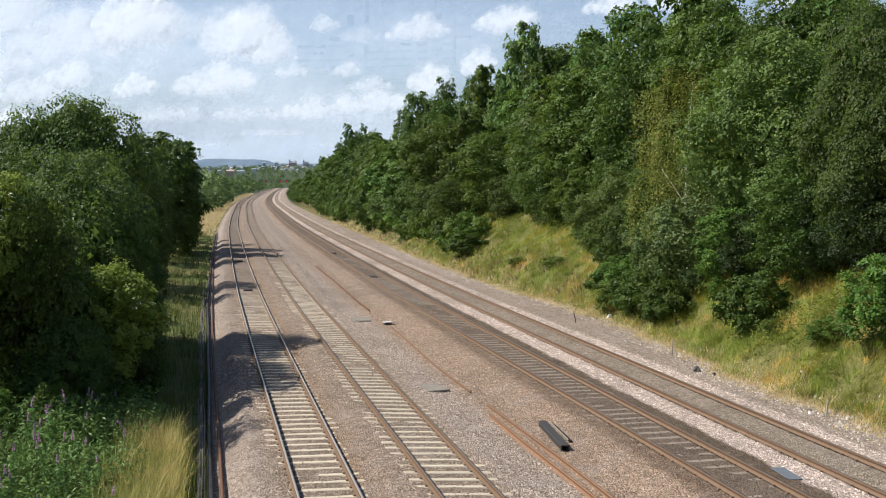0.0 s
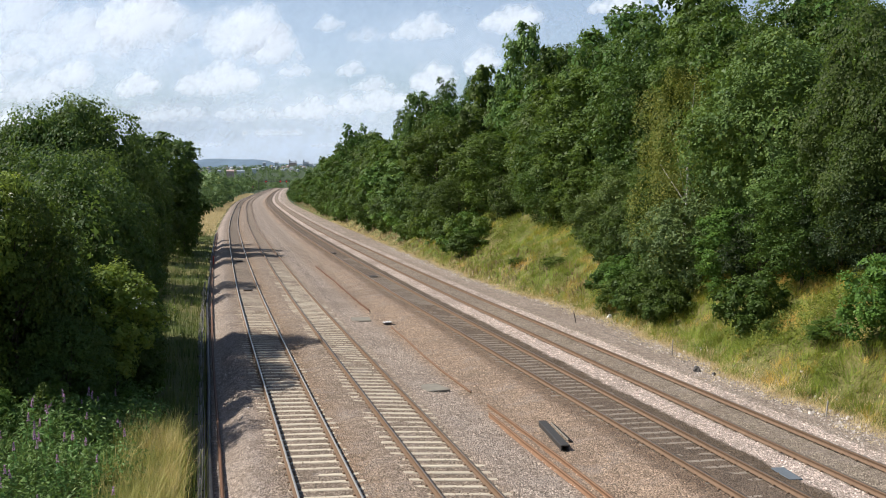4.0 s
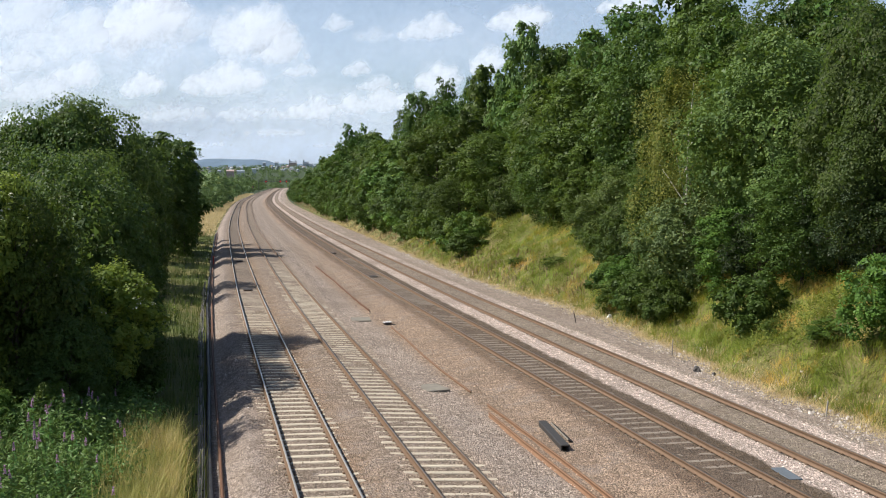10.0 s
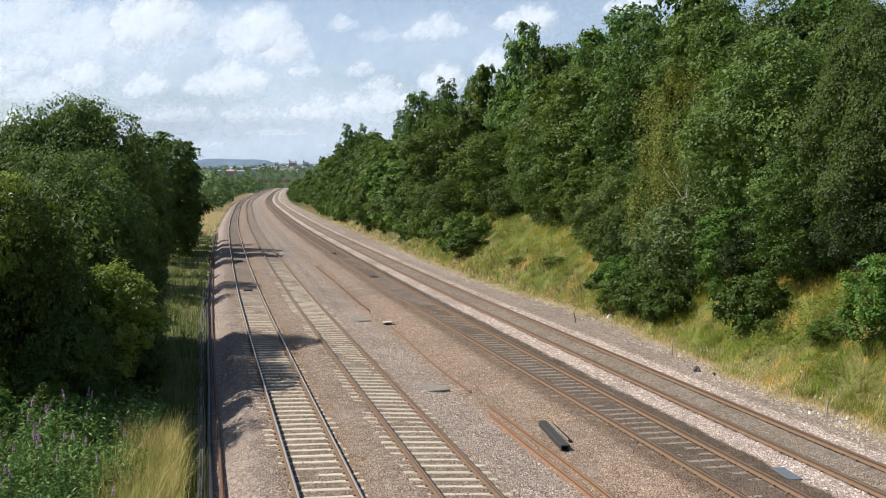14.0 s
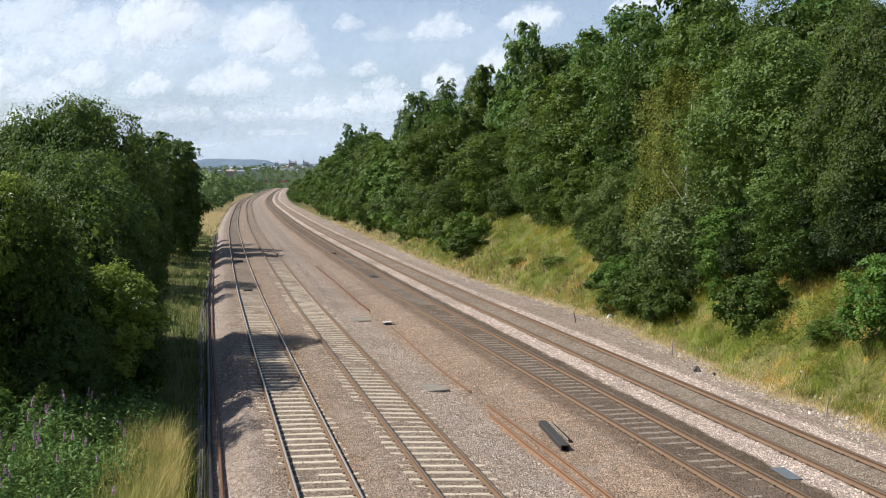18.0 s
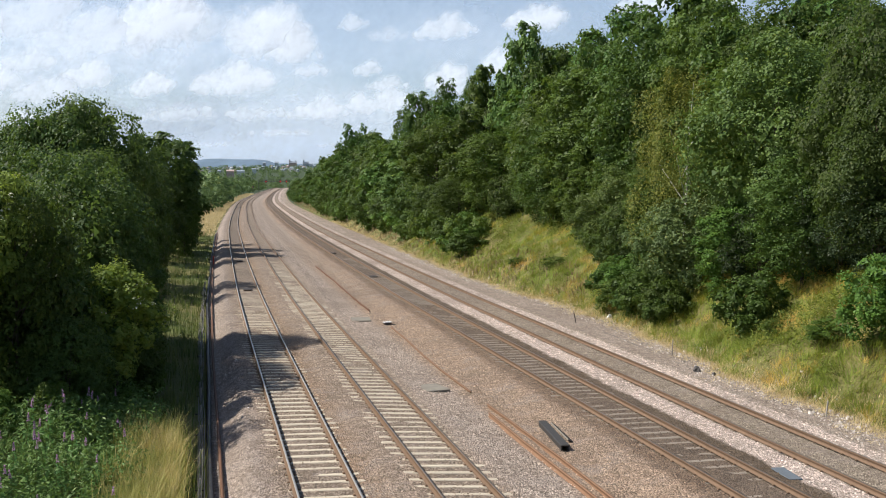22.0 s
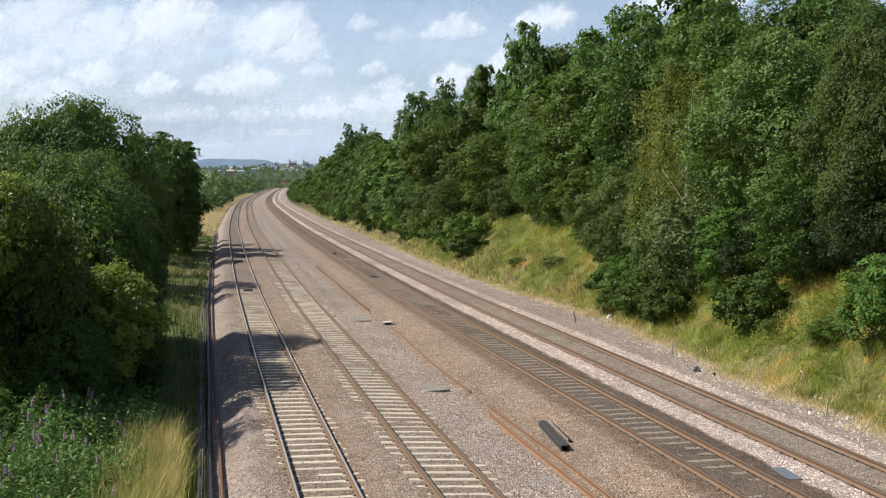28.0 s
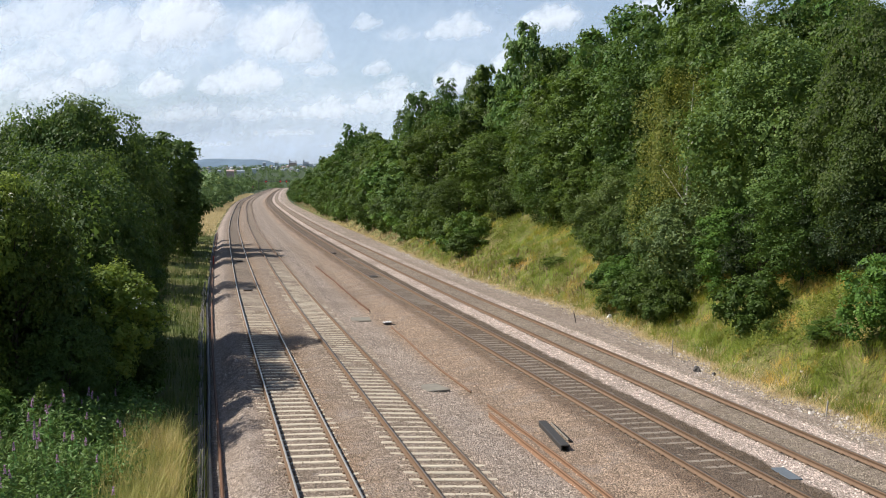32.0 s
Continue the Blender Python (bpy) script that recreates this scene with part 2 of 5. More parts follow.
def plain_mat(name, c, rough=0.7, var=0.35, scale=6.0, metal=0.0):
    w = Mat(name, rough, metal)
    n = w.noise(scale, 4.0)
    w.color(w.mix(n, tuple(v * (1 - var) for v in c), tuple(min(1, v * (1 + var)) for v in c)))
    return w.bump(n, 0.2, 0.01).m


# ---- mesh helpers ----
def mesh_from(name, verts, faces, mats, smooth_faces=False):
    """A mesh from arrays: verts (n,3), faces (m,k) of one size k."""
    me = bpy.data.meshes.new(name)
    verts, faces = np.asarray(verts, np.float32), np.asarray(faces, np.int32)
    k = faces.shape[1]
    me.vertices.add(len(verts))
    me.vertices.foreach_set("co", verts.ravel())
    me.loops.add(faces.size)
    me.loops.foreach_set("vertex_index", faces.ravel())
    me.polygons.add(len(faces))
    me.polygons.foreach_set("loop_start", np.arange(0, faces.size, k, dtype=np.int32))
    for m in mats if isinstance(mats, (list, tuple)) else [mats]:
        me.materials.append(m)
    if smooth_faces:
        me.polygons.foreach_set("use_smooth", np.ones(len(faces), bool))
    me.update(calc_edges=True)
    return me


def part(name, bm, material, parent, label=""):
    """Links a bmesh (or a mesh) as one mesh object under a thing or a part."""
    if isinstance(bm, bmesh.types.BMesh):
        me = bpy.data.meshes.new(name)
        bm.to_mesh(me)
        bm.free()
        me.materials.append(material)
    else:
        me = bm
    ob = new(name, me)
    ob.parent = parent
    if label:
        ob["label"] = label
    return ob


def thing(name, m, label, category, group="", kind=""):
    ob = new(name)
    ob.empty_display_size = 0.2
    ob.matrix_world = m
    return tagged(ob, label, category, group, kind)


def box(bm, size, at=(0, 0, 0), rot=None, bevel=0.0):
    m = Matrix.Translation(at) @ (rot or Matrix()) @ Matrix.Diagonal((*size, 1))
    g = bmesh.ops.create_cube(bm, size=1, matrix=m)
    if bevel:
        edges = list({e for v in g["verts"] for e in v.link_edges})
        bmesh.ops.bevel(bm, geom=edges, offset=bevel, segments=1, affect="EDGES")
    return bm


def tube(bm, a, b, r0, r1=None, n=8):
    a, b = Vector(a), Vector(b)
    d = b - a
    m = Matrix.Translation((a + b) / 2) @ d.to_track_quat("Z", "Y").to_matrix().to_4x4()
    bmesh.ops.create_cone(bm, cap_ends=True, segments=n, radius1=r0, radius2=r0 if r1 is None else r1, depth=d.length, matrix=m)
    return bm


def sheet(name, ss, oo, height, material, smooth_faces=True):
    """A grid over the line's s and off, lifted by height(s, off)."""
    S, O = np.meshgrid(ss, oo, indexing="ij")
    x, y, _ = place(S, O)
    v = np.stack([x, y, height(S, O)], -1).reshape(-1, 3)
    n, m = len(ss), len(oo)
    i = (np.arange(n - 1)[:, None] * m + np.arange(m - 1)[None]).ravel()
    me = mesh_from(name, v, np.stack([i, i + 1, i + m + 1, i + m], 1)[:, ::-1], material, smooth_faces=smooth_faces)
    at = me.attributes.new("off", "FLOAT", "POINT")
    at.data.foreach_set("value", O.ravel().astype(np.float32))
    return me


def sweep(name, profile, ss, off, z, material, lean=0.0):
    """A profile of (across, up) points swept along the line."""
    prof = np.asarray(profile, float)
    ss = np.asarray(ss, float)
    k, n = len(prof), len(ss)
    offs = np.broadcast_to(np.asarray(off, float), ss.shape)
    zs = np.broadcast_to(np.asarray(z, float), ss.shape)
    x, y, h = place(ss, offs)
    across = prof[None, :, 0]
    vx = x[:, None] + np.cos(h)[:, None] * across
    vy = y[:, None] - np.sin(h)[:, None] * across
    vz = zs[:, None] + prof[None, :, 1] + across * lean
    v = np.stack([vx, vy, np.broadcast_to(vz, vx.shape)], -1).reshape(-1, 3)
    i, j = np.meshgrid(np.arange(n - 1), np.arange(k), indexing="ij")
    a, b = i * k + j, i * k + (j + 1) % k
    return mesh_from(name, v, np.stack([a, b, b + k, a + k], -1).reshape(-1, 4), material)


# ---- ground ----
def build_ground():
    ss = np.concatenate([[-1400, -900, -600, -400, -250, -150, -100, -75], np.arange(-60, 170, 1.6), np.geomspace(171, 5000, 130)])
    left = -np.concatenate([np.arange(2.2, 40, 1.4), np.geomspace(41, 2600, 45)])[::-1]
    mid = np.arange(-1.5, 17, 3.0)
    right = np.concatenate([np.arange(17, 50, 0.9), np.geomspace(51, 2600, 45)])
    me = sheet("ground", ss, np.concatenate([left, mid, right]), terrain, MEADOW)
    tagged(new("ground", me), "rough grassy ground with yellowed summer grass", "ground", kind="structure")


def bed_height(s, off):
    """The ballast's surface: level under the tracks, with shoulders and hollows between."""
    z = np.full(np.broadcast(s, off).shape, 0.0)
    z = z - 0.16 * smooth(1.6, 2.6, np.abs(off - 6.7) * -1 + 3.4)
    z = z - 0.42 * smooth(-1.5, -2.6, off) - 0.12 * smooth(15.3, 16.6, off) - 0.10 * smooth(16.6, 19, off)
    x, y, _ = place(s, off)
    rough = wave(x, y, 0.42, 5.0)
    for c, cant, fill, crib in zip(TRACKS, CANT, (0.031, 0.033, 0.035, 0.035), (0.016, 0.016, 0.014, 0.03)):
        d = np.abs(off - c)
        z = z - np.clip(off - c, -1.3, 1.3) * cant / 1.505 * smooth(2.6, 1.3, d)
        z = z + (fill + 0.02 * rough) * smooth(0.8, 0.98, d) * smooth(2.0, 1.5, d) + (crib + 0.006 * rough) * smooth(0.7, 0.5, d)
    x, y, _ = place(s, off)
    return z + wave(x, y, 0.5) * 0.012 + wave(x, y, 1.7, 3.0) * 0.015


def build_ballast():
    ss = np.concatenate([[-600, -300, -150, -80, -40], np.arange(-20, 75, 0.5), np.arange(75, 130, 1.5), np.geomspace(131, 1700, 120)])
    oo = np.arange(-2.75, 20.6, 0.2)
    me = sheet("ballast_bed", ss, oo, lambda s, o: bed_height(s, o) - 0.9 * smooth(19.3, 20.5, o), BALLAST)
    tagged(new("ballast_bed", me), "railway bed of crushed stone in grey, pink and rusty brown bands", "ballast", kind="structure")


# ---- tracks ----
RAIL_PROFILE = [(-0.07, 0.0), (0.07, 0.0), (0.07, 0.012), (0.012, 0.03), (0.011, 0.105), (0.034, 0.122), (0.034, 0.15), (0.026, 0.158),
                (-0.026, 0.158), (-0.034, 0.15), (-0.034, 0.122), (-0.011, 0.105), (-0.012, 0.03), (-0.07, 0.012)]
HEAD_PROFILE = [(-0.030, 0.0), (0.030, 0.0), (0.028, 0.004), (-0.028, 0.004)]


def sleeper_mesh(name, material):
    bm = bmesh.new()
    box(bm, (2.42, 0.215, 0.2), (0, 0, -0.1), bevel=0.03)
    for v in bm.verts:                       # the waist dips between the rails
        if v.co.z > -0.05 and abs(v.co.x) < 0.6:
            v.co.z -= 0.03
    me = bpy.data.meshes.new(name)
    bm.to_mesh(me)
    bm.free()
    me.materials.append(material)
    return me


def build_track(i, centre, spacing, mat, label, rust, sink, start):
    base = thing("railway_track", Matrix(), label, "railway track", "parallel railway tracks", "structure")
    lean = -CANT[i] / 1.505
    zs = RAIL_TOP - 0.162
    ss = np.concatenate([[-600, -300, -150, -80, -40], np.arange(-20, 200, 2.0), np.geomspace(202, 1650, 150)])
    for side in (-0.7525, 0.7525):
        z = zs + side * lean
        rail = part("rail", sweep("rail", RAIL_PROFILE, ss, centre + side, z, rust), None, base)
        part("rail_head", sweep("rail_head", HEAD_PROFILE, ss, centre + side, z + 0.158, RAIL_HEAD if i == 0 else RAIL_HEAD_DULL), None, rail, "worn running surface")
    looks = [sleeper_mesh("sleeper", m) for m in (mat, CONCRETE_WORN if mat is CONCRETE else mat, CONCRETE_DIRTY)]
    rng = random.Random(40 + i)
    s = start
    while s < 118:
        fade = smooth(46, 84, s) if i == 0 else smooth(62, 122, s)
        deep = sink + 0.004 + 0.02 * fade + rng.uniform(0, 0.008)
        m = on_line(s, centre + rng.uniform(-0.03, 0.03), zs - deep, rng.uniform(-0.6, 0.6)) @ Matrix.Rotation(math.atan(-lean), 4, "Y")
        wear = fade + rng.uniform(-0.2, 0.2)
        ob = new("sleeper", looks[0 if wear < 0.3 else 1 if wear < 0.75 else 2])
        ob.parent = base
        ob.matrix_world = m
        s += spacing
    # rail fastenings: a clip on each side of each rail foot
    vs, fs = [], []
    bm = bmesh.new()
    box(bm, (0.065, 0.085, 0.035), bevel=0.01)
    cv = np.array([v.co[:] for v in bm.verts])
    bmesh.ops.triangulate(bm, faces=bm.faces)
    bm.verts.index_update()
    cf = np.array([[v.index for v in f.verts] for f in bm.faces])
    bm.free()
    s, k = start, 0
    while s < 48:
        for side in (-0.7525, 0.7525):
            for d in (-0.11, 0.11):
                a = np.array(on_line(s, centre + side + d, zs + side * lean + 0.02))
                vs.append(cv @ a[:3, :3].T + a[:3, 3])
                fs.append(cf + len(cv) * k)
                k += 1
        s += spacing
    ob = part("rail_clips", mesh_from("rail_clips", np.concatenate(vs), np.concatenate(fs), RAIL_GREY), None, base, "rusty spring clips")
    ob["kind"] = "stuff"


# ---- trees ----
def unit(v):
    return v / np.maximum(np.linalg.norm(v, axis=-1, keepdims=True), 1e-9)


def leaf_quads(p, nrm, size, rng, long=1.5, single=False):
    """Folded leaf blades at points p, facing nrm: 4 vertices and 2 triangles each, or one triangle."""
    n = len(p)
    t = unit(np.cross(nrm, rng.normal(size=(n, 3))))
    b = np.cross(nrm, t)
    L = (size * rng.uniform(0.7, 1.35, n))[:, None]
    if single:
        v = np.stack([p - t * L * long / 2 - b * L * 0.3, p + b * L * 0.7, p + t * L * long / 2 - b * L * 0.3], 1)
        return v.reshape(-1, 3), np.arange(n * 3).reshape(-1, 3)
    v = np.stack([p - t * L * long / 2, p + b * L / 2 + nrm * L * 0.12, p + t * L * long / 2, p - b * L / 2 + nrm * L * 0.12], 1)
    i = np.arange(n)[:, None] * 4
    return v.reshape(-1, 3), np.concatenate([i + [0, 1, 2], i + [0, 2, 3]], 0)


def crown_arrays(seed, rx, rz, boughs, leaves, size, droop=0.0, point=0.0, ragged=0.3, inner=40, full=1.0, per=24, single=False):
    """Leaves of a crown centred on the origin: boughs about an uneven ellipsoid, sprays on each bough, leaves on each spray.
    Returns vertices, faces, a tint for each vertex and the boughs' centres."""
    rng = np.random.default_rng(seed)
    i = np.arange(boughs) + 0.5
    dz = 1 - 2 * i / boughs
    phi = i * 2.39996 + rng.normal(0, 0.35, boughs) + seed
    ring = np.sqrt(1 - dz ** 2)
    d = unit(np.stack([np.cos(phi) * ring, np.sin(phi) * ring, dz], 1) + rng.normal(0, 0.10, (boughs, 3)))
    lobes = 1 + 0.12 * np.sin(3 * np.arctan2(d[:, 1], d[:, 0]) + seed) + 0.10 * np.sin(5 * d[:, 2] + seed * 2.1)
    rad = (1 - 0.10 * smooth(0.75, 1.0, dz)) * np.clip((0.94 + rng.normal(0, ragged, boughs) * 0.22 - 0.25 * (rng.random(boughs) < 0.25)) * lobes, 0.4, 1.1)
    shape = np.array([rx, rx, rz])
    c = d * rad[:, None] * shape * 0.80
    c[:, :2] *= 1 - point * np.clip(c[:, 2:] / rz, -0.3, 1)
    thin = 1 - 0.5 * point * np.clip(c[:, 2] / rz, 0, 1)
    br = rng.uniform(0.20, 0.44, boughs) * rx * full * thin * (50 / boughs) ** 0.3 * (1 + 0.3 * smooth(0.6, 1.0, dz))
    squash = np.array([1.0, 1.0, 0.72 * (rz / rx) ** 0.4])
    out = unit(c / shape ** 2)
    k = max(2, int(round(leaves / boughs / per)))
    w = np.repeat(np.arange(boughs), k)
    u = unit(rng.normal(size=(len(w), 3)) + out[w] * 0.95 + [0, 0, 0.45])
    reach = rng.uniform(0.66, 1.06, len(w)) + rng.uniform(0.1, 0.35, len(w)) * (rng.random(len(w)) > 0.93)
    sp = c[w] + u * (br[w] * reach)[:, None] * squash
    near = np.linalg.norm((sp[:, None] - c[None]) / squash, axis=2) < br[None] * 0.55
    near[np.arange(len(w)), w] = False
    keep = ~near.any(1)
    w, u, sp = w[keep], u[keep], sp[keep]
    sr = br[w] * rng.uniform(0.24, 0.42, len(w))
    sn = unit(u * 0.75 + [0, 0, 0.55] + rng.normal(size=u.shape) * 0.28)
    st = unit(np.cross(sn, rng.normal(size=u.shape)))
    sb = np.cross(sn, st)
    per = max(6, int(round(leaves / max(1, len(w)))))
    j = np.repeat(np.arange(len(w)), per)
    a, r = rng.uniform(0, 6.2832, len(j)), np.sqrt(rng.random(len(j)))
    rays = st[j] * np.cos(a)[:, None] + sb[j] * np.sin(a)[:, None]
    R = sr[j][:, None]
    p = sp[j] + rays * (r[:, None] * R) - sn[j] * (r[:, None] ** 2 * 0.45 * R) + rng.normal(size=(len(j), 3)) * 0.16 * R
    if droop:
        p[:, 2] -= droop * rng.random(len(p)) ** 2 * np.hypot(p[:, 0], p[:, 1]) / rx
    nrm = unit(sn[j] + rays * r[:, None] * 0.4 + rng.normal(size=p.shape) * 0.36)
    v, f = leaf_quads(p, nrm, size, rng, single=single)
    corners = 3 if single else 4
    tone = np.clip(0.5 + rng.normal(0, 0.16, boughs)[w] + rng.normal(0, 0.16, len(w)), 0, 1)
    tint = np.repeat(tone[j], corners)
    # leaves deeper inside each bough close the gaps
    big = np.minimum(np.repeat(br, inner) * 0.34, size * 2.0)
    inner_u = unit(rng.normal(size=(boughs * inner, 3)) + np.repeat(out, inner, 0) * 0.5)
    q = np.repeat(c, inner, 0) + inner_u * (np.repeat(br, inner) * rng.uniform(0.25, 0.8, boughs * inner))[:, None] * squash
    v2, f2 = leaf_quads(q, unit(inner_u + rng.normal(size=q.shape) * 0.5 + [0, 0, 0.3]), big, rng, 1.3, True)
    # the crown's heart
    n = 100 + 14 * inner
    q = unit(rng.normal(size=(n, 3))) * rng.uniform(0.15, 0.70, n)[:, None] * shape
    q[:, :2] *= 1 - point * np.clip(q[:, 2:] / rz, -0.3, 1)
    v3, f3 = leaf_quads(q, unit(rng.normal(size=q.shape) + unit(q) * 0.6), np.minimum(0.06 * rx, size * 2.2), rng, 1.3, True)
    tint = np.concatenate([tint, np.full(len(v2) + len(v3), 0.35)])
    return np.concatenate([v, v2, v3]), np.concatenate([f, f2 + len(v), f3 + len(v) + len(v2)]), tint, c


PROTO_SIZE = {}


def tree_proto(seed, label, leaf, height, rx, clumps, leaves, size, bark=None, trunk=0.16, low=0.03, name="tree", **kw):
    """A tree with its base at the origin: tapered trunk with limbs, and a crown."""
    base = thing(name, Matrix(), label, name)
    PROTO_SIZE[base.name] = (height, rx)
    rz = height * (1 - low) / 2
    zc = height * low + rz
    v, f, tint, c = crown_arrays(seed, rx, rz, clumps, leaves, size, **kw)
    v = v + [0, 0, zc]
    rng = random.Random(seed)
    bm = bmesh.new()
    knee = Vector((rng.uniform(-.3, .3), rng.uniform(-.3, .3), height * 0.4))
    tube(bm, (0, 0, -0.6), knee, trunk, trunk * 0.7)
    tube(bm, knee, (knee.x * 1.5, knee.y * 1.5, height * 0.72), trunk * 0.7, trunk * 0.15)
    part("trunk", bm, bark or BARK, base)
    for j in range(3, len(c), max(1, len(c) // 6)):
        bm = bmesh.new()
        a = Vector((knee.x, knee.y, height * rng.uniform(0.25, 0.6)))
        tube(bm, a, Vector(c[j]) + Vector((0, 0, zc)), trunk * 0.35, trunk * 0.08, 5)
        part("limb", bm, bark or BARK, base)
    if leaf is LEAF_BUSH:
        rg = np.random.default_rng(seed)
        q = v[rg.integers(0, len(v) // 2, 26)]
        q = (q[:, None] + rg.normal(0, 0.06, (26, 7, 3)) * [1, 1, 0.4]).reshape(-1, 3) + [0, 0, 0.05]
        bv, bf = leaf_quads(q, unit(rg.normal(size=q.shape) * 0.4 + [0, 0, 1]), 0.06, rg, 1.0)
        ob = part("blossom", mesh_from("blossom", bv, bf, BLOSSOM), None, base, "creamy white blossom heads")
        ob["kind"] = "stuff"
    me = mesh_from("crown", v, f, leaf)
    me.attributes.new("tint", "FLOAT", "POINT").data.foreach_set("value", tint.astype(np.float32))
    part("crown", me, None, base)
    return base


def put_tree(proto, s, off, scale=1.0, tall=1.0, turn=0.0, sink=0.2, label="", group="trees on the cutting slope"):
    x, y, _ = place(s, off)
    z = float(terrain(s, off)) - sink
    ob = copy_thing(proto, pose(float(x), float(y), z, 0, 0, turn) @ Matrix.Diagonal((scale, scale, scale * tall, 1)))
    ob["group"] = group
    if label:
        ob["label"] = label
    return ob


BLOSSOM = plain_mat("blossom", (0.70, 0.68, 0.55), 0.8, 0.1)
SWAYING = []
# the canopy's top along the cutting, metres above the rails, by s
CREST_S = [20, 42, 45, 49, 52, 56, 60, 66, 75, 84, 90, 99, 105, 116, 124, 132, 146, 168, 186, 202, 234, 264, 315, 394, 517, 700]
CREST_Z = [17, 18, 18.2, 19, 19.8, 20.8, 21.5, 22.1, 22.6, 22.6, 23.0, 23.4, 24.6, 22.6, 20.2, 21.6, 22.5, 21.1, 19.7, 17, 18.5, 22.1, 20.8, 14.6, 13.5, 9]


def build_trees():
    rng = random.Random(5)
    P = dict(
        oak=tree_proto(11, "broad dark green oak with a dense rounded crown", LEAF_OAK, 14, 4.4, 80, 19500, 0.125, full=1.25),
        dark_oak=tree_proto(31, "dense dark green oak beside the line", LEAF_DARK, 10, 3.4, 76, 19000, 0.098, full=1.25),
        shaded_thorn=tree_proto(46, "bush under the trees, shade put into its dark leaves", LEAF_SHADED_THORN, 6, 2.8, 40, 9000, 0.075, low=0.0, inner=12),
        hazel=tree_proto(32, "fresh green hazel bush in full leaf", LEAF_ASH, 4.0, 1.9, 34, 6500, 0.085, trunk=0.06, low=0.0, name="shrub"),
        willow=tree_proto(36, "grey-green sallow with soft rounded sprays", LEAF_WILLOW, 6.0, 2.8, 46, 11000, 0.085, trunk=0.08, low=0.0, ragged=0.4),
        ash=tree_proto(12, "fresh green ash tree with a tall uneven crown", LEAF_ASH, 14, 3.9, 80, 19500, 0.125, point=0.35),
        maple=tree_proto(21, "mid-green maple with a heavy leafy crown", LEAF_ASH, 14, 4.3, 76, 19500, 0.125, point=0.15, full=1.1),
        tall_maple=tree_proto(25, "mid-green maple with an overhanging leafy crown", LEAF_MAPLE, 14, 4.5, 90, 25000, 0.118, low=0.12, point=0.1, ragged=0.45, full=1.15),
        thorn=tree_proto(13, "dense dark green hawthorn reaching to the ground", LEAF_DARK, 6, 3.0, 36, 5000, 0.125, low=0.0),
        birch=tree_proto(14, "drooping yellow-green birch with a pale trunk", LEAF_BIRCH, 11, 3.2, 60, 24000, 0.056, bark=BIRCH_BARK, droop=2.4, point=0.3, low=0.12, trunk=0.09, ragged=0.5, inner=14, full=0.9),
        spire=tree_proto(15, "slender pointed green tree rising above its neighbours", LEAF_OAK, 15, 2.8, 130, 10000, 0.125, point=0.55, ragged=0.45, inner=12, per=10, full=1.25),
        mid_oak=tree_proto(18, "dark green oak among other trees on the slope", LEAF_OAK, 14, 4.4, 66, 10500, 0.215, single=True, full=1.1, inner=30),
        mid_ash=tree_proto(19, "green ash among other trees on the slope", LEAF_ASH, 14, 3.9, 66, 10500, 0.215, point=0.4, single=True, inner=30),
        mid_maple=tree_proto(28, "light green maple among other trees on the slope", LEAF_MAPLE, 14, 4.2, 66, 10500, 0.215, point=0.2, single=True, inner=30),
        mid_dark=tree_proto(20, "dark green oak farther along the line", LEAF_DARK, 14, 4.4, 66, 10500, 0.215, single=True, full=1.1, inner=30),
        fill_oak=tree_proto(51, "shaded oak deep in the wood on the slope", LEAF_OAK, 14, 4.4, 40, 4200, 0.24, single=True, full=1.2, inner=16),
        fill_ash=tree_proto(52, "shaded ash deep in the wood on the slope", LEAF_ASH, 14, 4.1, 40, 4200, 0.23, point=0.3, single=True, full=1.2, inner=16),
        far_oak=tree_proto(16, "broad green tree farther along the cutting", LEAF_OAK, 14, 4.6, 34, 2200, 0.36, inner=18, single=True, per=12),
        far_ash=tree_proto(17, "tall green tree farther along the cutting", LEAF_ASH, 14, 4.1, 34, 2200, 0.34, point=0.45, inner=18, single=True, per=12),
        shrub=tree_proto(22, "low dark green shrub at the foot of the bank", LEAF_OAK, 2.6, 1.6, 34, 6000, 0.08, ragged=0.8, trunk=0.05, low=0.0, name="shrub"),
        high_elder=tree_proto(44, "tall light green elder with a crown high above the weeds", LEAF_BUSH, 6.0, 1.5, 34, 8500, 0.056, trunk=0.07, low=0.58, name="shrub"),
        lit_elder=tree_proto(24, "light green elder with pale blossom rising out of the shade", LEAF_BUSH, 6.0, 1.5, 36, 7500, 0.075, trunk=0.07, low=0.3, point=0.15, ragged=0.5, name="shrub"),
        hedge=tree_proto(27, "low scrub along the edge of the stone bed", LEAF_ASH, 2.6, 1.9, 20, 1500, 0.14, trunk=0.05, low=0.0, name="shrub", inner=18, single=True, per=12))

    def crest(s, off, frac):
        g = float(terrain(s, off))
        return max(2.5, frac * (np.interp(s, CREST_S, CREST_Z) * np.interp(s, [30, 48, 72], [0.92, 0.95, 1.0]) + 0.2 - g))

    def one(kind, s, off, height, wide=1.0, group="trees on the cutting slope", sink=0.25, label=""):
        k = height / PROTO_SIZE[P[kind].name][0]
        k2 = min(k, 1.25) ** 0.75 * wide
        return put_tree(P[kind], s, off, k2, k / k2, rng.uniform(0, 360), sink, label, group)

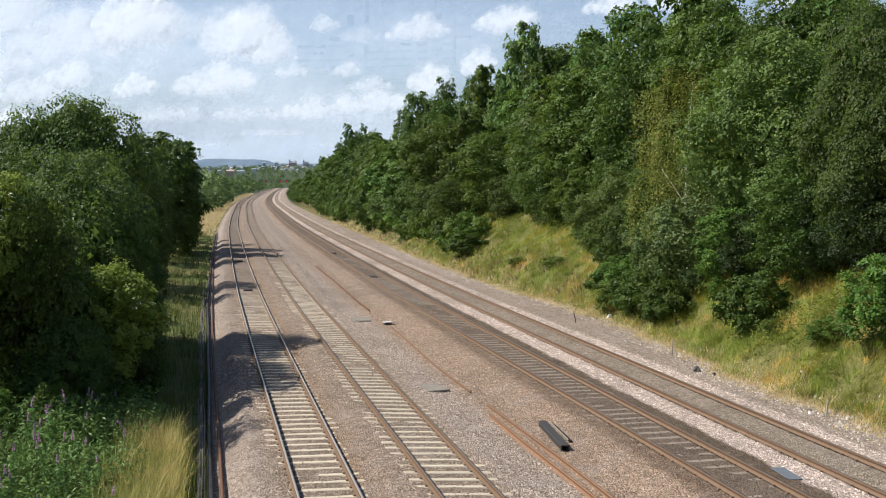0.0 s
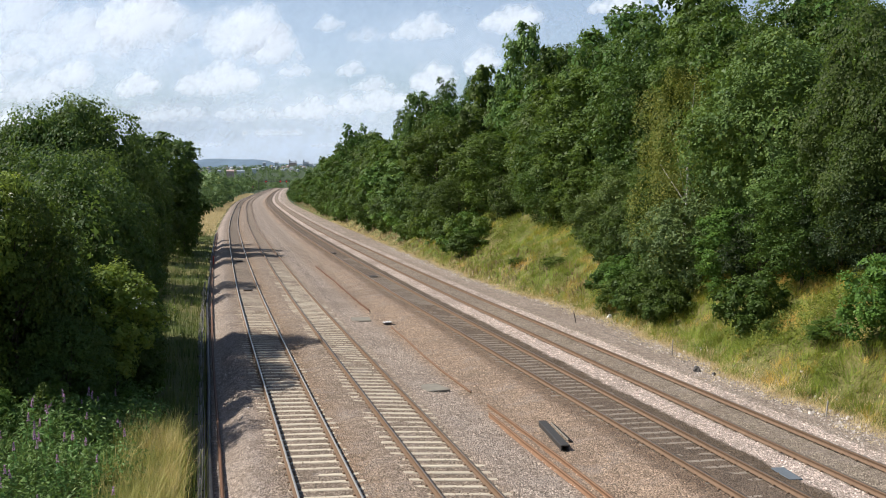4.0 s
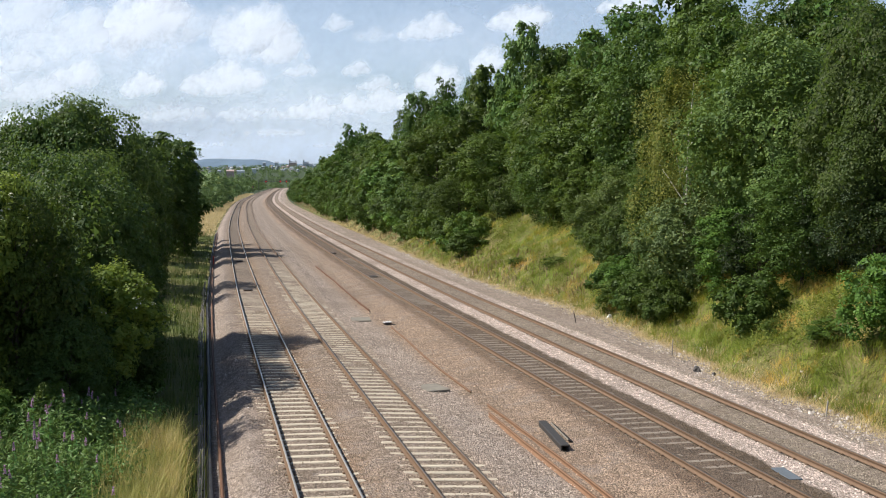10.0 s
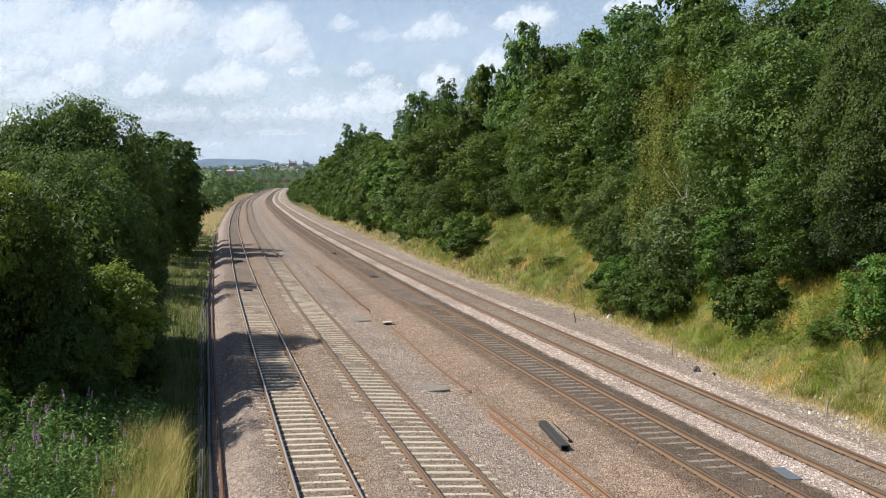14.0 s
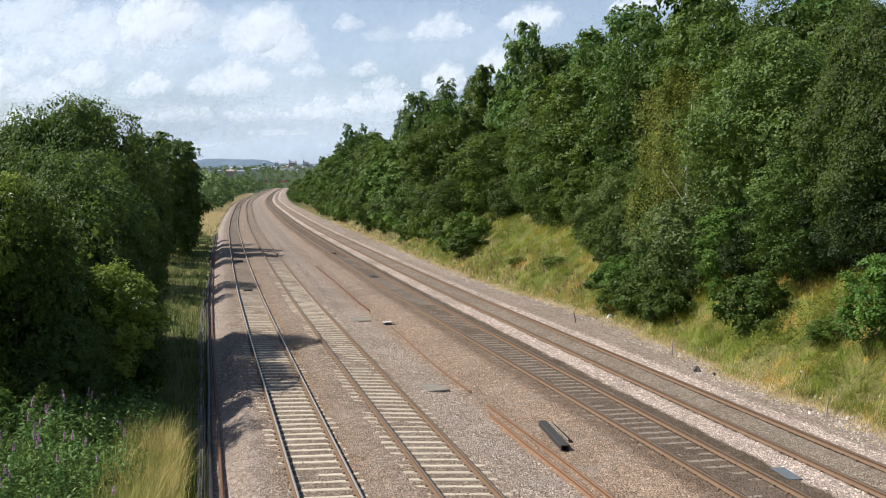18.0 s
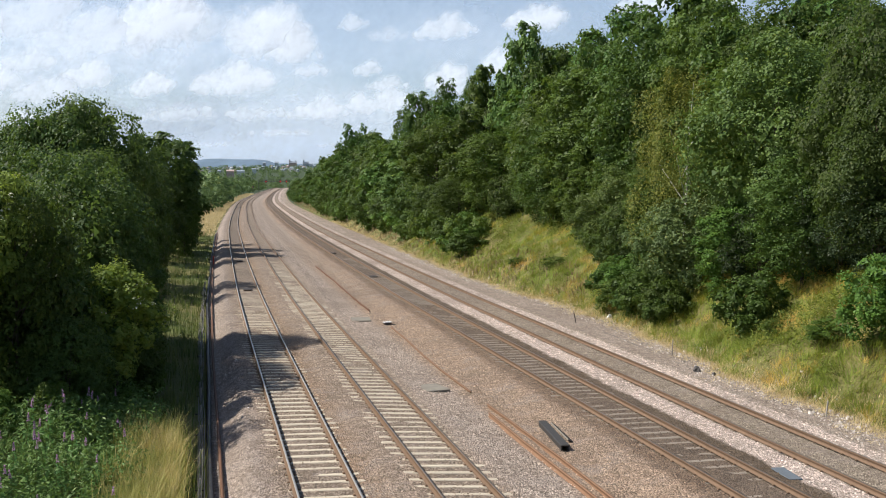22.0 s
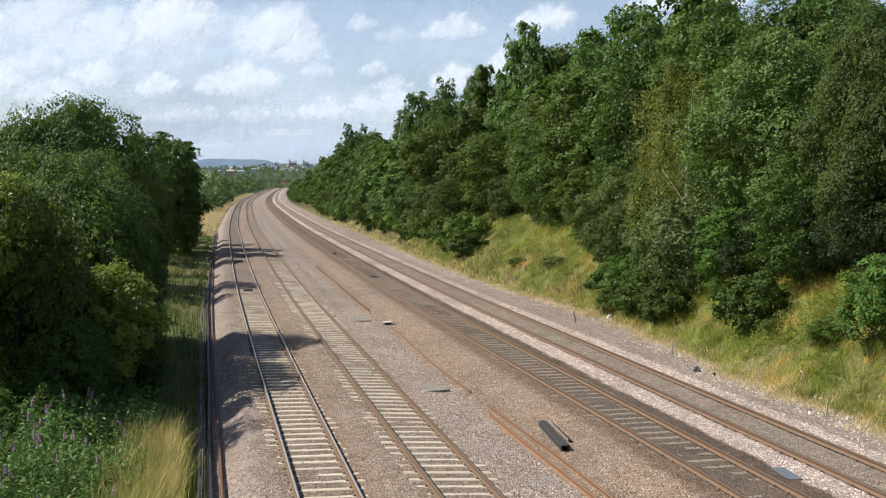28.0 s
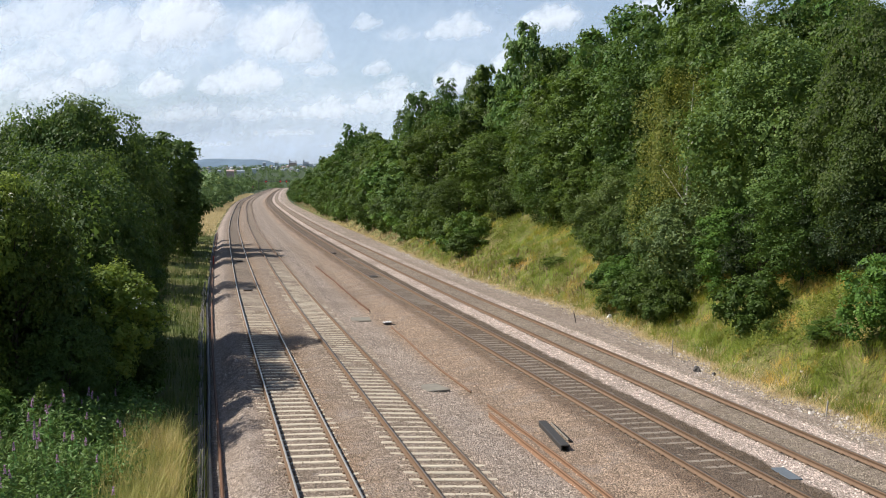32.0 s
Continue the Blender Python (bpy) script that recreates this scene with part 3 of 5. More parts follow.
    def stand(kind, s, off, height, radius, turn=0.0, group="trees on the cutting slope"):
        h0, r0 = PROTO_SIZE[P[kind].name]
        k = radius / r0
        return put_tree(P[kind], s, off, k, height / h0 / k, turn, 0.25, "", group)

    # the wood behind, filling the slope up to the crest
    s = 23.0
    while s < 640:
        step = 6.4 if s < 140 else 7.5 if s < 300 else 11
        for off, frac in ((33.0, 0.90), (28.6, 0.74), (24.6, 0.62), (21.6, 0.36)):
            o, ss = off + rng.uniform(-1.1, 1.1), s + rng.uniform(-1.5, 1.5)
            if off < 26 and s < 150 or off < 30 and s < 48 or off > 32 and (s > 330 or 180 < s < 240) or 28 < off < 30 and s > 100 and rng.random() < 0.3:
                continue
            kind = rng.choice(["far_oak", "far_ash"] if s > 170 else ["fill_oak", "fill_ash"])
            if s > 150:
                frac *= 1.1 if off > 24 else 1.0
            ob = one(kind, ss, o, crest(ss, o, frac * rng.uniform(0.9, 1.02)), rng.uniform(0.85, 1.05))
            if off > 28 and s < 180:
                SWAYING.append(ob)
        s += step
    # the trees along its edge and on its crest
    edge = (("tall_maple", 43.1, 25.0, 12.6, 4.0), ("dark_oak", 35.9, 25.6, 11.8, 3.0), ("birch", 51.1, 23.7, 13.0, 3.2), ("willow", 47.9, 22.9, 6.0, 3.0), ("ash", 74.2, 26.6, 14.0, 4.8), ("oak", 64.5, 27.4, 14.0, 4.0),
            ("tall_maple", 61.0, 24.2, 6.6, 2.9), ("ash", 69.0, 25.0, 6.8, 2.7), ("maple", 100.6, 26.0, 10.2, 4.6), ("oak", 82.8, 26.2, 9.0, 3.2), ("oak", 90.5, 27.6, 10.5, 3.4), ("ash", 127.0, 25.0, 14.0, 5.0),
            ("thorn", 129.2, 22.5, 5.8, 3.4), ("oak", 108.5, 23.6, 5.6, 3.2), ("thorn", 119.0, 22.7, 5.6, 3.0), ("mid_ash", 157.4, 23.5, 11.5, 4.6), ("mid_maple", 143.0, 23.8, 9.5, 4.4), ("thorn", 148.0, 22.3, 5.0, 3.4), ("mid_oak", 113.0, 26.5, 12.5, 4.2),
            ("oak", 38.6, 23.8, 6.2, 2.3), ("dark_oak", 33.6, 24.4, 8.4, 2.4), ("oak", 56.5, 24.6, 6.2, 2.4), ("maple", 48.5, 26.6, 12.0, 3.4), ("ash", 38.5, 28.4, 11.4, 3.3), ("dark_oak", 31.0, 28.0, 11.0, 3.6), ("dark_oak", 78.5, 28.6, 14.2, 3.6))
    top = (("mid_maple", 105.6, 30.0, 19.8, 3.3), ("mid_oak", 92.8, 30.0, 15.8, 3.4), ("mid_ash", 98.5, 31.0, 15.8, 3.2), ("mid_ash", 83.3, 30.0, 16.2, 3.6), ("mid_oak", 75.4, 31.0, 16.8, 4.2), ("mid_oak", 66.0, 31.5, 17.6, 4.0), ("maple", 59.1, 29.5, 14.9, 3.9), ("oak", 52.0, 31.0, 13.0, 3.6), ("mid_oak", 53.5, 34.0, 14.6, 4.4), ("mid_oak", 46.3, 31.0, 11.6, 3.0),
           ("mid_oak", 55.6, 30.0, 13.0, 2.9), ("spire", 141.1, 29.0, 19.4, 2.4), ("spire", 127.8, 29.5, 17.4, 2.2), ("mid_dark", 155.6, 28.0, 18.0, 3.2), ("mid_ash", 117.4, 29.0, 16.8, 3.6), ("spire", 165.6, 27.0, 17.6, 2.6), ("far_oak", 261.0, 29.0, 19.0, 4.2), ("far_oak", 200.8, 27.0, 13.8, 4.6), ("mid_maple", 64.0, 30.5, 16.0, 3.8), ("mid_oak", 134.0, 28.0, 15.0, 3.4), ("mid_oak", 147.0, 28.5, 16.0, 3.2))
    for n, row in enumerate(edge + top):
        ob = stand(*row, turn=n * 77.0)
        if row[3] > 9:
            SWAYING.append(ob)
    low = (("shrub", 37.8, 21.0, 2.9, 1.7), ("shrub", 46.6, 20.8, 2.4, 1.6), ("shrub", 49.4, 21.0, 2.6, 1.8), ("shrub", 51.6, 21.4, 2.4, 1.5), ("hazel", 54.6, 22.0, 2.6, 1.5), ("thorn", 52.5, 22.8, 4.6, 2.0), ("hazel", 28.9, 21.4, 3.4, 1.8), ("shaded_thorn", 33.0, 24.0, 4.6, 2.2), ("shaded_thorn", 37.0, 24.6, 4.6, 2.2),
           ("shaded_thorn", 29.5, 24.0, 5.2, 2.4), ("shaded_thorn", 42.0, 23.6, 4.4, 2.0), ("thorn", 58.5, 23.0, 4.0, 1.9), ("hazel", 63.5, 23.9, 3.2, 1.6), ("thorn", 68.0, 24.6, 3.6, 1.8), ("hazel", 79.0, 26.2, 4.4, 2.2), ("thorn", 86.5, 26.6, 4.8, 2.4), ("thorn", 95.5, 25.8, 4.8, 2.6),
           ("ash", 43.6, 23.0, 5.6, 2.2), ("shrub", 91.8, 20.6, 2.4, 1.9), ("hazel", 93.6, 21.2, 2.8, 1.6), ("hazel", 99.0, 22.4, 3.4, 2.0), ("shrub", 104.5, 21.4, 2.8, 2.2), ("hazel", 26.4, 22.4, 3.2, 1.9), ("shaded_thorn", 27.6, 24.6, 5.6, 2.4), ("hazel", 69.0, 22.2, 0.8, 1.2), ("hazel", 53.6, 20.9, 2.0, 1.5), ("shrub", 51.2, 20.9, 1.7, 1.3), ("shrub", 56.8, 21.7, 2.2, 1.6), ("shrub", 46.4, 20.6, 1.6, 1.1), ("hazel", 31.5, 20.8, 1.0, 1.1), ("hazel", 35.2, 20.6, 0.8, 0.8), ("hazel", 76.0, 21.2, 0.7, 0.9))
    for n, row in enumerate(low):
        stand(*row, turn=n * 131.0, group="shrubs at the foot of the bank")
    for j in range(46):
        ss = 95 + 4.6 * j + rng.uniform(-1.5, 1.5)
        one("hedge", ss, float(foot_of_bank(ss)) + rng.uniform(1.3, 3.0), rng.uniform(1.8, 3.8), rng.uniform(0.8, 1.2), "shrubs at the foot of the bank")
    # beside the line on its other flank
    near_rank = (('mid_dark', 50, -13, 9.8, 0.95), ('dark_oak', 41.2, -7.6, 9.6, 0.85), ('mid_dark', 36, -11.5, 9.4, 0.85), ('thorn', 34.4, -8.3, 7.2, 0.85), ('dark_oak', 34.6, -10.6, 7.4, 0.7), ('dark_oak', 32.8, -11.0, 9.8, 0.7), ('dark_oak', 44.5, -7.6, 9.6, 0.8), ('dark_oak', 46.5, -9.6, 10.2, 0.75), ('dark_oak', 47.8, -11.2, 10.6, 0.8), ('hazel', 33.0, -9.0, 5.0, 0.95), ('dark_oak', 38.2, -7.7, 9.7, 0.85), ('mid_dark', 42, -12.5, 9.8, 0.95), ('mid_dark', 34, -14.5, 9.6, 1.0), ('mid_dark', 27, -17, 9.6, 1.0))
    far_rank = (('mid_dark', 56, -17, 12.0, 1.1), ('dark_oak', 57, -10.2, 6.2, 0.9), ('dark_oak', 71, -9.6, 9.2, 0.95), ('dark_oak', 78, -9.2, 11.0, 0.95), ('mid_dark', 72, -15, 12.6, 1.1), ('mid_dark', 90, -9.0, 7.6, 1.0), ('mid_dark', 102, -9.0, 10.6, 1.0), ('mid_dark', 112, -8.2, 14.2, 1.0), ('mid_dark', 121, -7.6, 14.0, 0.95), ('mid_dark', 131, -7.4, 10.4, 0.95), ('mid_dark', 141, -7.2, 7.2, 0.85), ('mid_dark', 153, -7.2, 5.6, 0.8), ('thorn', 41, -8.2, 5.6, 0.8), ('thorn', 37.5, -6.9, 3.6, 0.6), ('thorn', 52, -7.4, 2.6, 0.7), ('thorn', 61, -7.4, 2.8, 0.7))
    scrub = (('thorn', 70, -6.8, 5.4, 0.7), ('thorn', 116, -5.8, 5.0, 0.7), ('thorn', 146, -5.8, 3.6, 0.7), ('thorn', 160, -6.4, 3.2, 0.7), ('thorn', 45, -5.9, 3.0, 0.6), ('hazel', 31.2, -7.4, 3.0, 0.8), ('hazel', 36, -5.0, 2.0, 0.6), ('hazel', 30.8, -5.6, 1.8, 0.7), ('hazel', 28.4, -7.4, 2.2, 0.8), ('hazel', 27.6, -9.4, 2.6, 0.9))
    for kind, ss, o, h, w in near_rank + far_rank + scrub:
        ob = one(kind, ss, o, h, w, "trees beside the line")
        if kind in ("dark_oak", "mid_dark"):
            SWAYING.append(ob)
    for n, row in enumerate((("mid_dark", 48.8, -9.2, 12.4, 2.9), ("dark_oak", 48.6, -8.2, 12.6, 3.1), ("dark_oak", 47.6, -9.8, 12.0, 3.0), ("dark_oak", 49.5, -11.6, 11.6, 2.8), ("oak", 30.8, -8.8, 8.7, 2.0), ("dark_oak", 37.4, -6.6, 7.4, 1.8), ("dark_oak", 39.8, -6.2, 6.2, 1.7), ("dark_oak", 30.2, -7.3, 4.2, 1.5), ("thorn", 36.4, -5.8, 3.4, 1.5), ("dark_oak", 49.8, -8.7, 12.3, 2.7))):
        SWAYING.append(stand(*row, turn=40.0 + 67.0 * n, group="trees beside the line"))
    for kind, ss, o, h, w in (("high_elder", 29.6, -9.9, 8.6, 1.05), ("lit_elder", 33.2, -5.8, 6.2, 0.98)):
        one(kind, ss, o, h, w, "trees beside the line")
    for p in P.values():
        for o in (*p.children_recursive, p):
            bpy.data.objects.remove(o)


# ---- grass and weeds ----
def blade_arrays(p, height, width, lean, rng):
    """One bent grass blade, a strip of three triangles, at each point p."""
    n = len(p)
    a = rng.uniform(0, 2 * np.pi, n)
    t = np.stack([np.cos(a), np.sin(a), 0 * a], 1)
    side = np.stack([-np.sin(a), np.cos(a), 0 * a], 1)
    h = (height * rng.uniform(0.45, 1.25, n))[:, None]
    w = (width * rng.uniform(0.7, 1.3, n))[:, None]
    l = (lean * rng.uniform(0.15, 1.3, n))[:, None]
    up = np.array([0, 0, 1.0])
    mid = p + up * h * 0.6 + t * h * l * 0.35
    v = np.stack([p - side * w / 2, p + side * w / 2, mid - side * w * 0.35, mid + side * w * 0.35, p + up * h * (1 - l * 0.25) + t * h * l], 1)
    i = np.arange(n)[:, None] * 5
    return v.reshape(-1, 3), np.concatenate([i + [0, 1, 3], i + [0, 3, 2], i + [2, 3, 4]], 0)


def fine_blades(p, height, width, lean, rng, swirl=0.0):
    """A single leaning triangle for each point p. swirl: how far neighbours lean the same way."""
    n = len(p)
    a = rng.uniform(0, 2 * np.pi, n)
    if swirl:
        a = 3.5 * wave(p[:, 0], p[:, 1], 1.6, 2.0) + rng.normal(0, 1 / swirl, n)
    t = np.stack([np.cos(a), np.sin(a), 0 * a], 1)
    side = np.stack([-np.sin(a), np.cos(a), 0 * a], 1)
    h = (height * rng.uniform(0.4, 1.3, n))[:, None]
    w = (width * rng.uniform(0.6, 1.4, n))[:, None]
    l = (lean * rng.uniform(0.1, 1.4, n))[:, None]
    v = np.stack([p - side * w / 2, p + side * w / 2, p + np.array([0, 0, 1.0]) * h * (1 - l * 0.3) + t * h * l], 1)
    return v.reshape(-1, 3), np.arange(n * 3).reshape(-1, 3)


def grass_mat(name, a, b, c, dry=0.47):
    w = Mat(name, 0.7)
    patch = w.noise(0.45, 5.0, 0.7, co=w.world_co())
    col = w.mix(w.island(), a, b)
    col = w.mix(w.ramp(patch, [(dry, (0, 0, 0)), (dry + 0.09, (1, 1, 1))]), col, w.mix(w.island(), tuple(v * 0.78 for v in c), c))
    w.color(w.mix(w.ramp(w.noise(1.1, 4.0, 0.6, co=w.world_co()), [(0.5, (0, 0, 0)), (0.7, (0.8, 0.8, 0.8))]), col, tuple(v * 0.55 for v in a)))
    tr = w.node("ShaderNodeBsdfTranslucent", Color=(*b, 1))
    mx = w.node("ShaderNodeMixShader", Fac=0.3)
    w.t.links.new(w.b.outputs[0], mx.inputs[1])
    w.t.links.new(tr.outputs[0], mx.inputs[2])
    w.t.links.new(mx.outputs[0], w.t.nodes["Material Output"].inputs["Surface"])
    return w.m


GRASS = grass_mat("bank_grass", (0.125, 0.215, 0.028), (0.33, 0.37, 0.06), (0.78, 0.48, 0.13), 0.522)
GRASS_DRY = grass_mat("dry_grass", (0.26, 0.29, 0.06), (0.49, 0.45, 0.15), (0.62, 0.49, 0.21))
GRASS_STRAW = grass_mat("straw", (0.52, 0.41, 0.19), (0.68, 0.54, 0.28), (0.78, 0.64, 0.40))
GRASS_VERGE = grass_mat("verge_grass", (0.20, 0.17, 0.07), (0.36, 0.28, 0.14), (0.50, 0.38, 0.22))
# darker copy of the bank grass, with the verge's shade in its colour
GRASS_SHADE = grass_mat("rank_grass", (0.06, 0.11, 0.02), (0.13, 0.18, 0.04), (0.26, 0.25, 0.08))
WEED = leaf_mat("weed_leaf", (0.072, 0.155, 0.036), (0.18, 0.30, 0.085), (0.23, 0.36, 0.08), tinted=False)


WEED_PALE = leaf_mat("bank_weed_leaf", (0.13, 0.19, 0.035), (0.28, 0.35, 0.075), (0.30, 0.40, 0.08), tinted=False)


def scatter(n, s0, s1, o0, o1, rng, dens=None):
    s, o = rng.uniform(s0, s1, n), rng.uniform(o0, o1, n)
    if dens is not None:
        k = rng.random(n) < dens(s, o)
        s, o = s[k], o[k]
    x, y, _ = place(s, o)
    return s, o, np.stack([x, y, terrain(s, o)], 1)


def tufts(s, o, p, per, spread, rng):
    q = np.repeat(p, per, 0)
    q[:, :2] += rng.normal(0, spread, (len(q), 2))
    return q


def build_grass():
    rng = np.random.default_rng(3)
    s, o, p = scatter(24500, 4, 120, 17.4, 27, rng, lambda s, o: np.clip((o - foot_of_bank(s) + 0.2) * 1.6, 0, 1) * np.clip(45 / s, 0.25, 1) * (1 - 0.9 * smooth(0.55, 0.8, wave(s, o * 1.5, 2.6, 4.0))))
    v, f = fine_blades(tufts(s, o, p, 12, 0.16, rng), 0.55, 0.022, 1.0, rng, 1.4)
    tagged(new("bank_grass", mesh_from("bank_grass", v, f, GRASS)), "long green and straw-coloured grass on the bank", "grass", kind="stuff")
    s = 15 + 205 * rng.random(8000) ** 1.4
    o = foot_of_bank(s) + rng.normal(0.1, 0.45, len(s))
    x, y, _ = place(s, o)
    v, f = fine_blades(tufts(s, o, np.stack([x, y, np.maximum(terrain(s, o), bed_height(s, o) - 0.05)], 1), 7, 0.14, rng), 0.3, 0.022, 1.0, rng)
    tagged(new("dry_fringe", mesh_from("dry_fringe", v, f, GRASS_STRAW)), "short dry straw along the edge of the gravel", "grass", kind="stuff")
    s, o, p = scatter(3200, 60, 420, 17.8, 22.5, rng, lambda s, o: np.clip((o - foot_of_bank(s) + 0.4), 0, 1))
    v, f = blade_arrays(tufts(s, o, p, 5, 0.25, rng), 0.5, 0.09, 0.8, rng)
    tagged(new("verge_grass", mesh_from("verge_grass", v, f, GRASS_VERGE)), "dry grass along the edge of the stone bed", "grass", kind="stuff")
    s, o, p = scatter(8200, -10, 172, -13, -3.0, rng, lambda s, o: np.clip(40 / np.maximum(s, 1), 0.3, 1))
    v, f = blade_arrays(tufts(s, o, p, 7, 0.14, rng), 0.7, 0.022, 0.6, rng)
    tagged(new("rank_grass", mesh_from("rank_grass", v, f, GRASS_SHADE)), "green grass beside the cable run, coloured as if in shade", "grass", kind="stuff")
    s, o, p = scatter(640, 15.5, 28.0, -5.3, -3.7, rng, lambda s, o: np.where(o < -5.2 + 0.11 * (s - 15.5), 0.2, 1.0))
    v, f = blade_arrays(tufts(s, o, p, 24, 0.13, rng), 1.25, 0.021, 0.45, rng)
    v2, f2 = blade_arrays(tufts(s, o, p, 16, 0.2, rng), 0.95, 0.016, 0.6, rng)
    tagged(new("green_grass_clump", mesh_from("green_grass_clump", v2, f2, GRASS)), "long green grass among the straw", "grass", kind="stuff")
    tagged(new("dry_grass_clump", mesh_from("dry_grass_clump", v, f, GRASS_DRY)), "tall dry straw-coloured grass clump", "grass", kind="stuff")
    s, o, p = scatter(14000, 158, 760, -14, -3.2, rng, lambda s, o: np.where(s < 420, 1.0, smooth(-9.0, -7.0, o)))
    v, f = fine_blades(tufts(s, o, p, 5, 0.3, rng), 0.7, 0.12, 0.6, rng)
    tagged(new("meadow_grass", mesh_from("meadow_grass", v, f, GRASS_STRAW)), "pale yellow meadow grass in the sun", "grass", kind="stuff")
    # green broad-leaved weeds in patches on the bank
    s, o, p = scatter(9000, 18, 105, 18.6, 26, rng, lambda s, o: smooth(0.0, 0.5, wave(s, o * 2, 4.0, 1.0)) * np.clip((o - foot_of_bank(s) - 0.3) * 1.2, 0, 1))
    q = np.repeat(p, 9, 0)
    q += np.stack([rng.normal(0, 0.14, len(q)), rng.normal(0, 0.14, len(q)), rng.uniform(0.1, 0.65, len(q))], 1)
    v, f = leaf_quads(q, unit(rng.normal(size=q.shape) * 0.6 + [0, 0, 0.8]), 0.06, rng, 2.0)
    tagged(new("bank_weeds", mesh_from("bank_weeds", v, f, WEED_PALE)), "green leafy weeds among the bank grass", "weeds", kind="stuff")
    # leafy weeds below the fireweed
    s, o, p = scatter(3700, 14, 33, -11.0, -4.2, rng, lambda s, o: (s < 30) | (o < -4.8))
    per = 18
    q = np.repeat(p, per, 0)
    hgt = np.repeat(rng.uniform(0.4, 1.15, len(p)), per)
    hgt = hgt * (1 + 0.45 * (np.repeat(s, per) > 25.5))
    q += np.stack([rng.normal(0, 0.13, len(q)), rng.normal(0, 0.13, len(q)), hgt * rng.uniform(0.15, 1, len(q))], 1)
    nrm = unit(rng.normal(size=q.shape) * 0.6 + [0, 0, 0.8])
    v, f = leaf_quads(q, nrm, 0.045, rng, 3.2)
    tagged(new("weeds", mesh_from("weeds", v, f, WEED)), "dense green nettles and leafy weeds", "weeds", kind="stuff")


def build_fireweed():
    rng = np.random.default_rng(9)
    flower = plain_mat("fireweed_flower", (0.60, 0.34, 0.54), 0.7, 0.25, 20)
    stem_m = plain_mat("fireweed_stem", (0.12, 0.13, 0.04), 0.8)
    protos = []
    for k in range(3):
        base = thing("fireweed_plant", Matrix(), "tall fireweed with a pink flower spike", "plant", "fireweed stand")
        h = 1.5 + 0.15 * k
        bm = bmesh.new()
        tube(bm, (0, 0, 0), (0.05, 0.02, h), 0.012, 0.004, 5)
        part("stem", bm, stem_m, base)
        n = 84
        z = rng.uniform(0.15, h * 0.86, n)
        a = rng.uniform(0, 6.28, n)
        p = np.stack([np.cos(a) * 0.09, np.sin(a) * 0.09, z], 1)
        nrm = unit(np.stack([np.cos(a) * 0.5, np.sin(a) * 0.5, np.ones(n)], 1) + rng.normal(0, 0.2, (n, 3)))
        v, f = leaf_quads(p, nrm, 0.045, rng, 4.0)
        part("leaves", mesh_from("leaves", v, f, WEED), None, base)
        n = 70
        z = rng.uniform(h * 0.88, h * 1.03, n)
        r = 0.042 * (1.1 - (z - h * 0.84) / (h * 0.22))
        a = rng.uniform(0, 6.28, n)
        p = np.stack([np.cos(a) * r + 0.04, np.sin(a) * r + 0.02, z], 1)
        v, f = leaf_quads(p, unit(rng.normal(size=(n, 3))), 0.026, rng, 1.2)
        part("flower_spike", mesh_from("flower_spike", v, f, flower), None, base, "magenta-pink flower spike")["kind"] = "stuff"
        protos.append(base)
    made = 0
    while made < 96:
        s, off = rng.uniform(16, 31), rng.uniform(-9.8, -4.6)
        if rng.random() > smooth(-4.0, -7.5, off) * 0.85 + 0.15:
            continue
        x, y, _ = place(s, off)
        copy_thing(protos[made % 3], pose(float(x), float(y), float(terrain(s, off)) - 0.02, rng.uniform(-6, 6), rng.uniform(-6, 6), rng.uniform(0, 360))
                   @ Matrix.Scale(float(rng.uniform(0.72, 1.0)), 4))
        made += 1
    for p in protos:
        for o in (*p.children_recursive, p):
            bpy.data.objects.remove(o)


# ---- loose stones ----
def build_stones():
    rng = np.random.default_rng(8)
    n = 26000
    s = 15 + 45 * rng.random(n) ** 1.5
    o = rng.uniform(-2.7, 16.4, n)
    x, y, _ = place(s, o)
    z = bed_height(s, o)
    octa = np.array([(1, 0, -0.3), (-1, 0, -0.3), (0, 1, -0.3), (0, -1, -0.3), (0.2, 0.1, 0.9)], float)
    tri = np.array([(0, 2, 4), (2, 1, 4), (1, 3, 4), (3, 0, 4)])
    size = rng.uniform(0.018, 0.042, n)[:, None, None] * (1 + 0.25 * (s[:, None, None] > 32))
    v = octa[None] * size * rng.uniform(0.6, 1.25, (n, 5, 1))
    a = rng.uniform(0, 6.28, n)[:, None]
    v = np.stack([v[..., 0] * np.cos(a) - v[..., 1] * np.sin(a), v[..., 0] * np.sin(a) + v[..., 1] * np.cos(a), v[..., 2] * 0.8 + v[..., 0] * 0.3], -1)
    v += np.stack([x, y, z + 0.012], 1)[:, None]
    me = mesh_from("loose_stones", v.reshape(-1, 3), (tri[None] + np.arange(n)[:, None, None] * 5).reshape(-1, 3), STONE)
    at = me.attributes.new("off", "FLOAT", "POINT")
    at.data.foreach_set("value", np.repeat(o, 5).astype(np.float32))
    tagged(new("loose_stones", me), "loose crushed stones on the railway bed", "stones", kind="stuff")


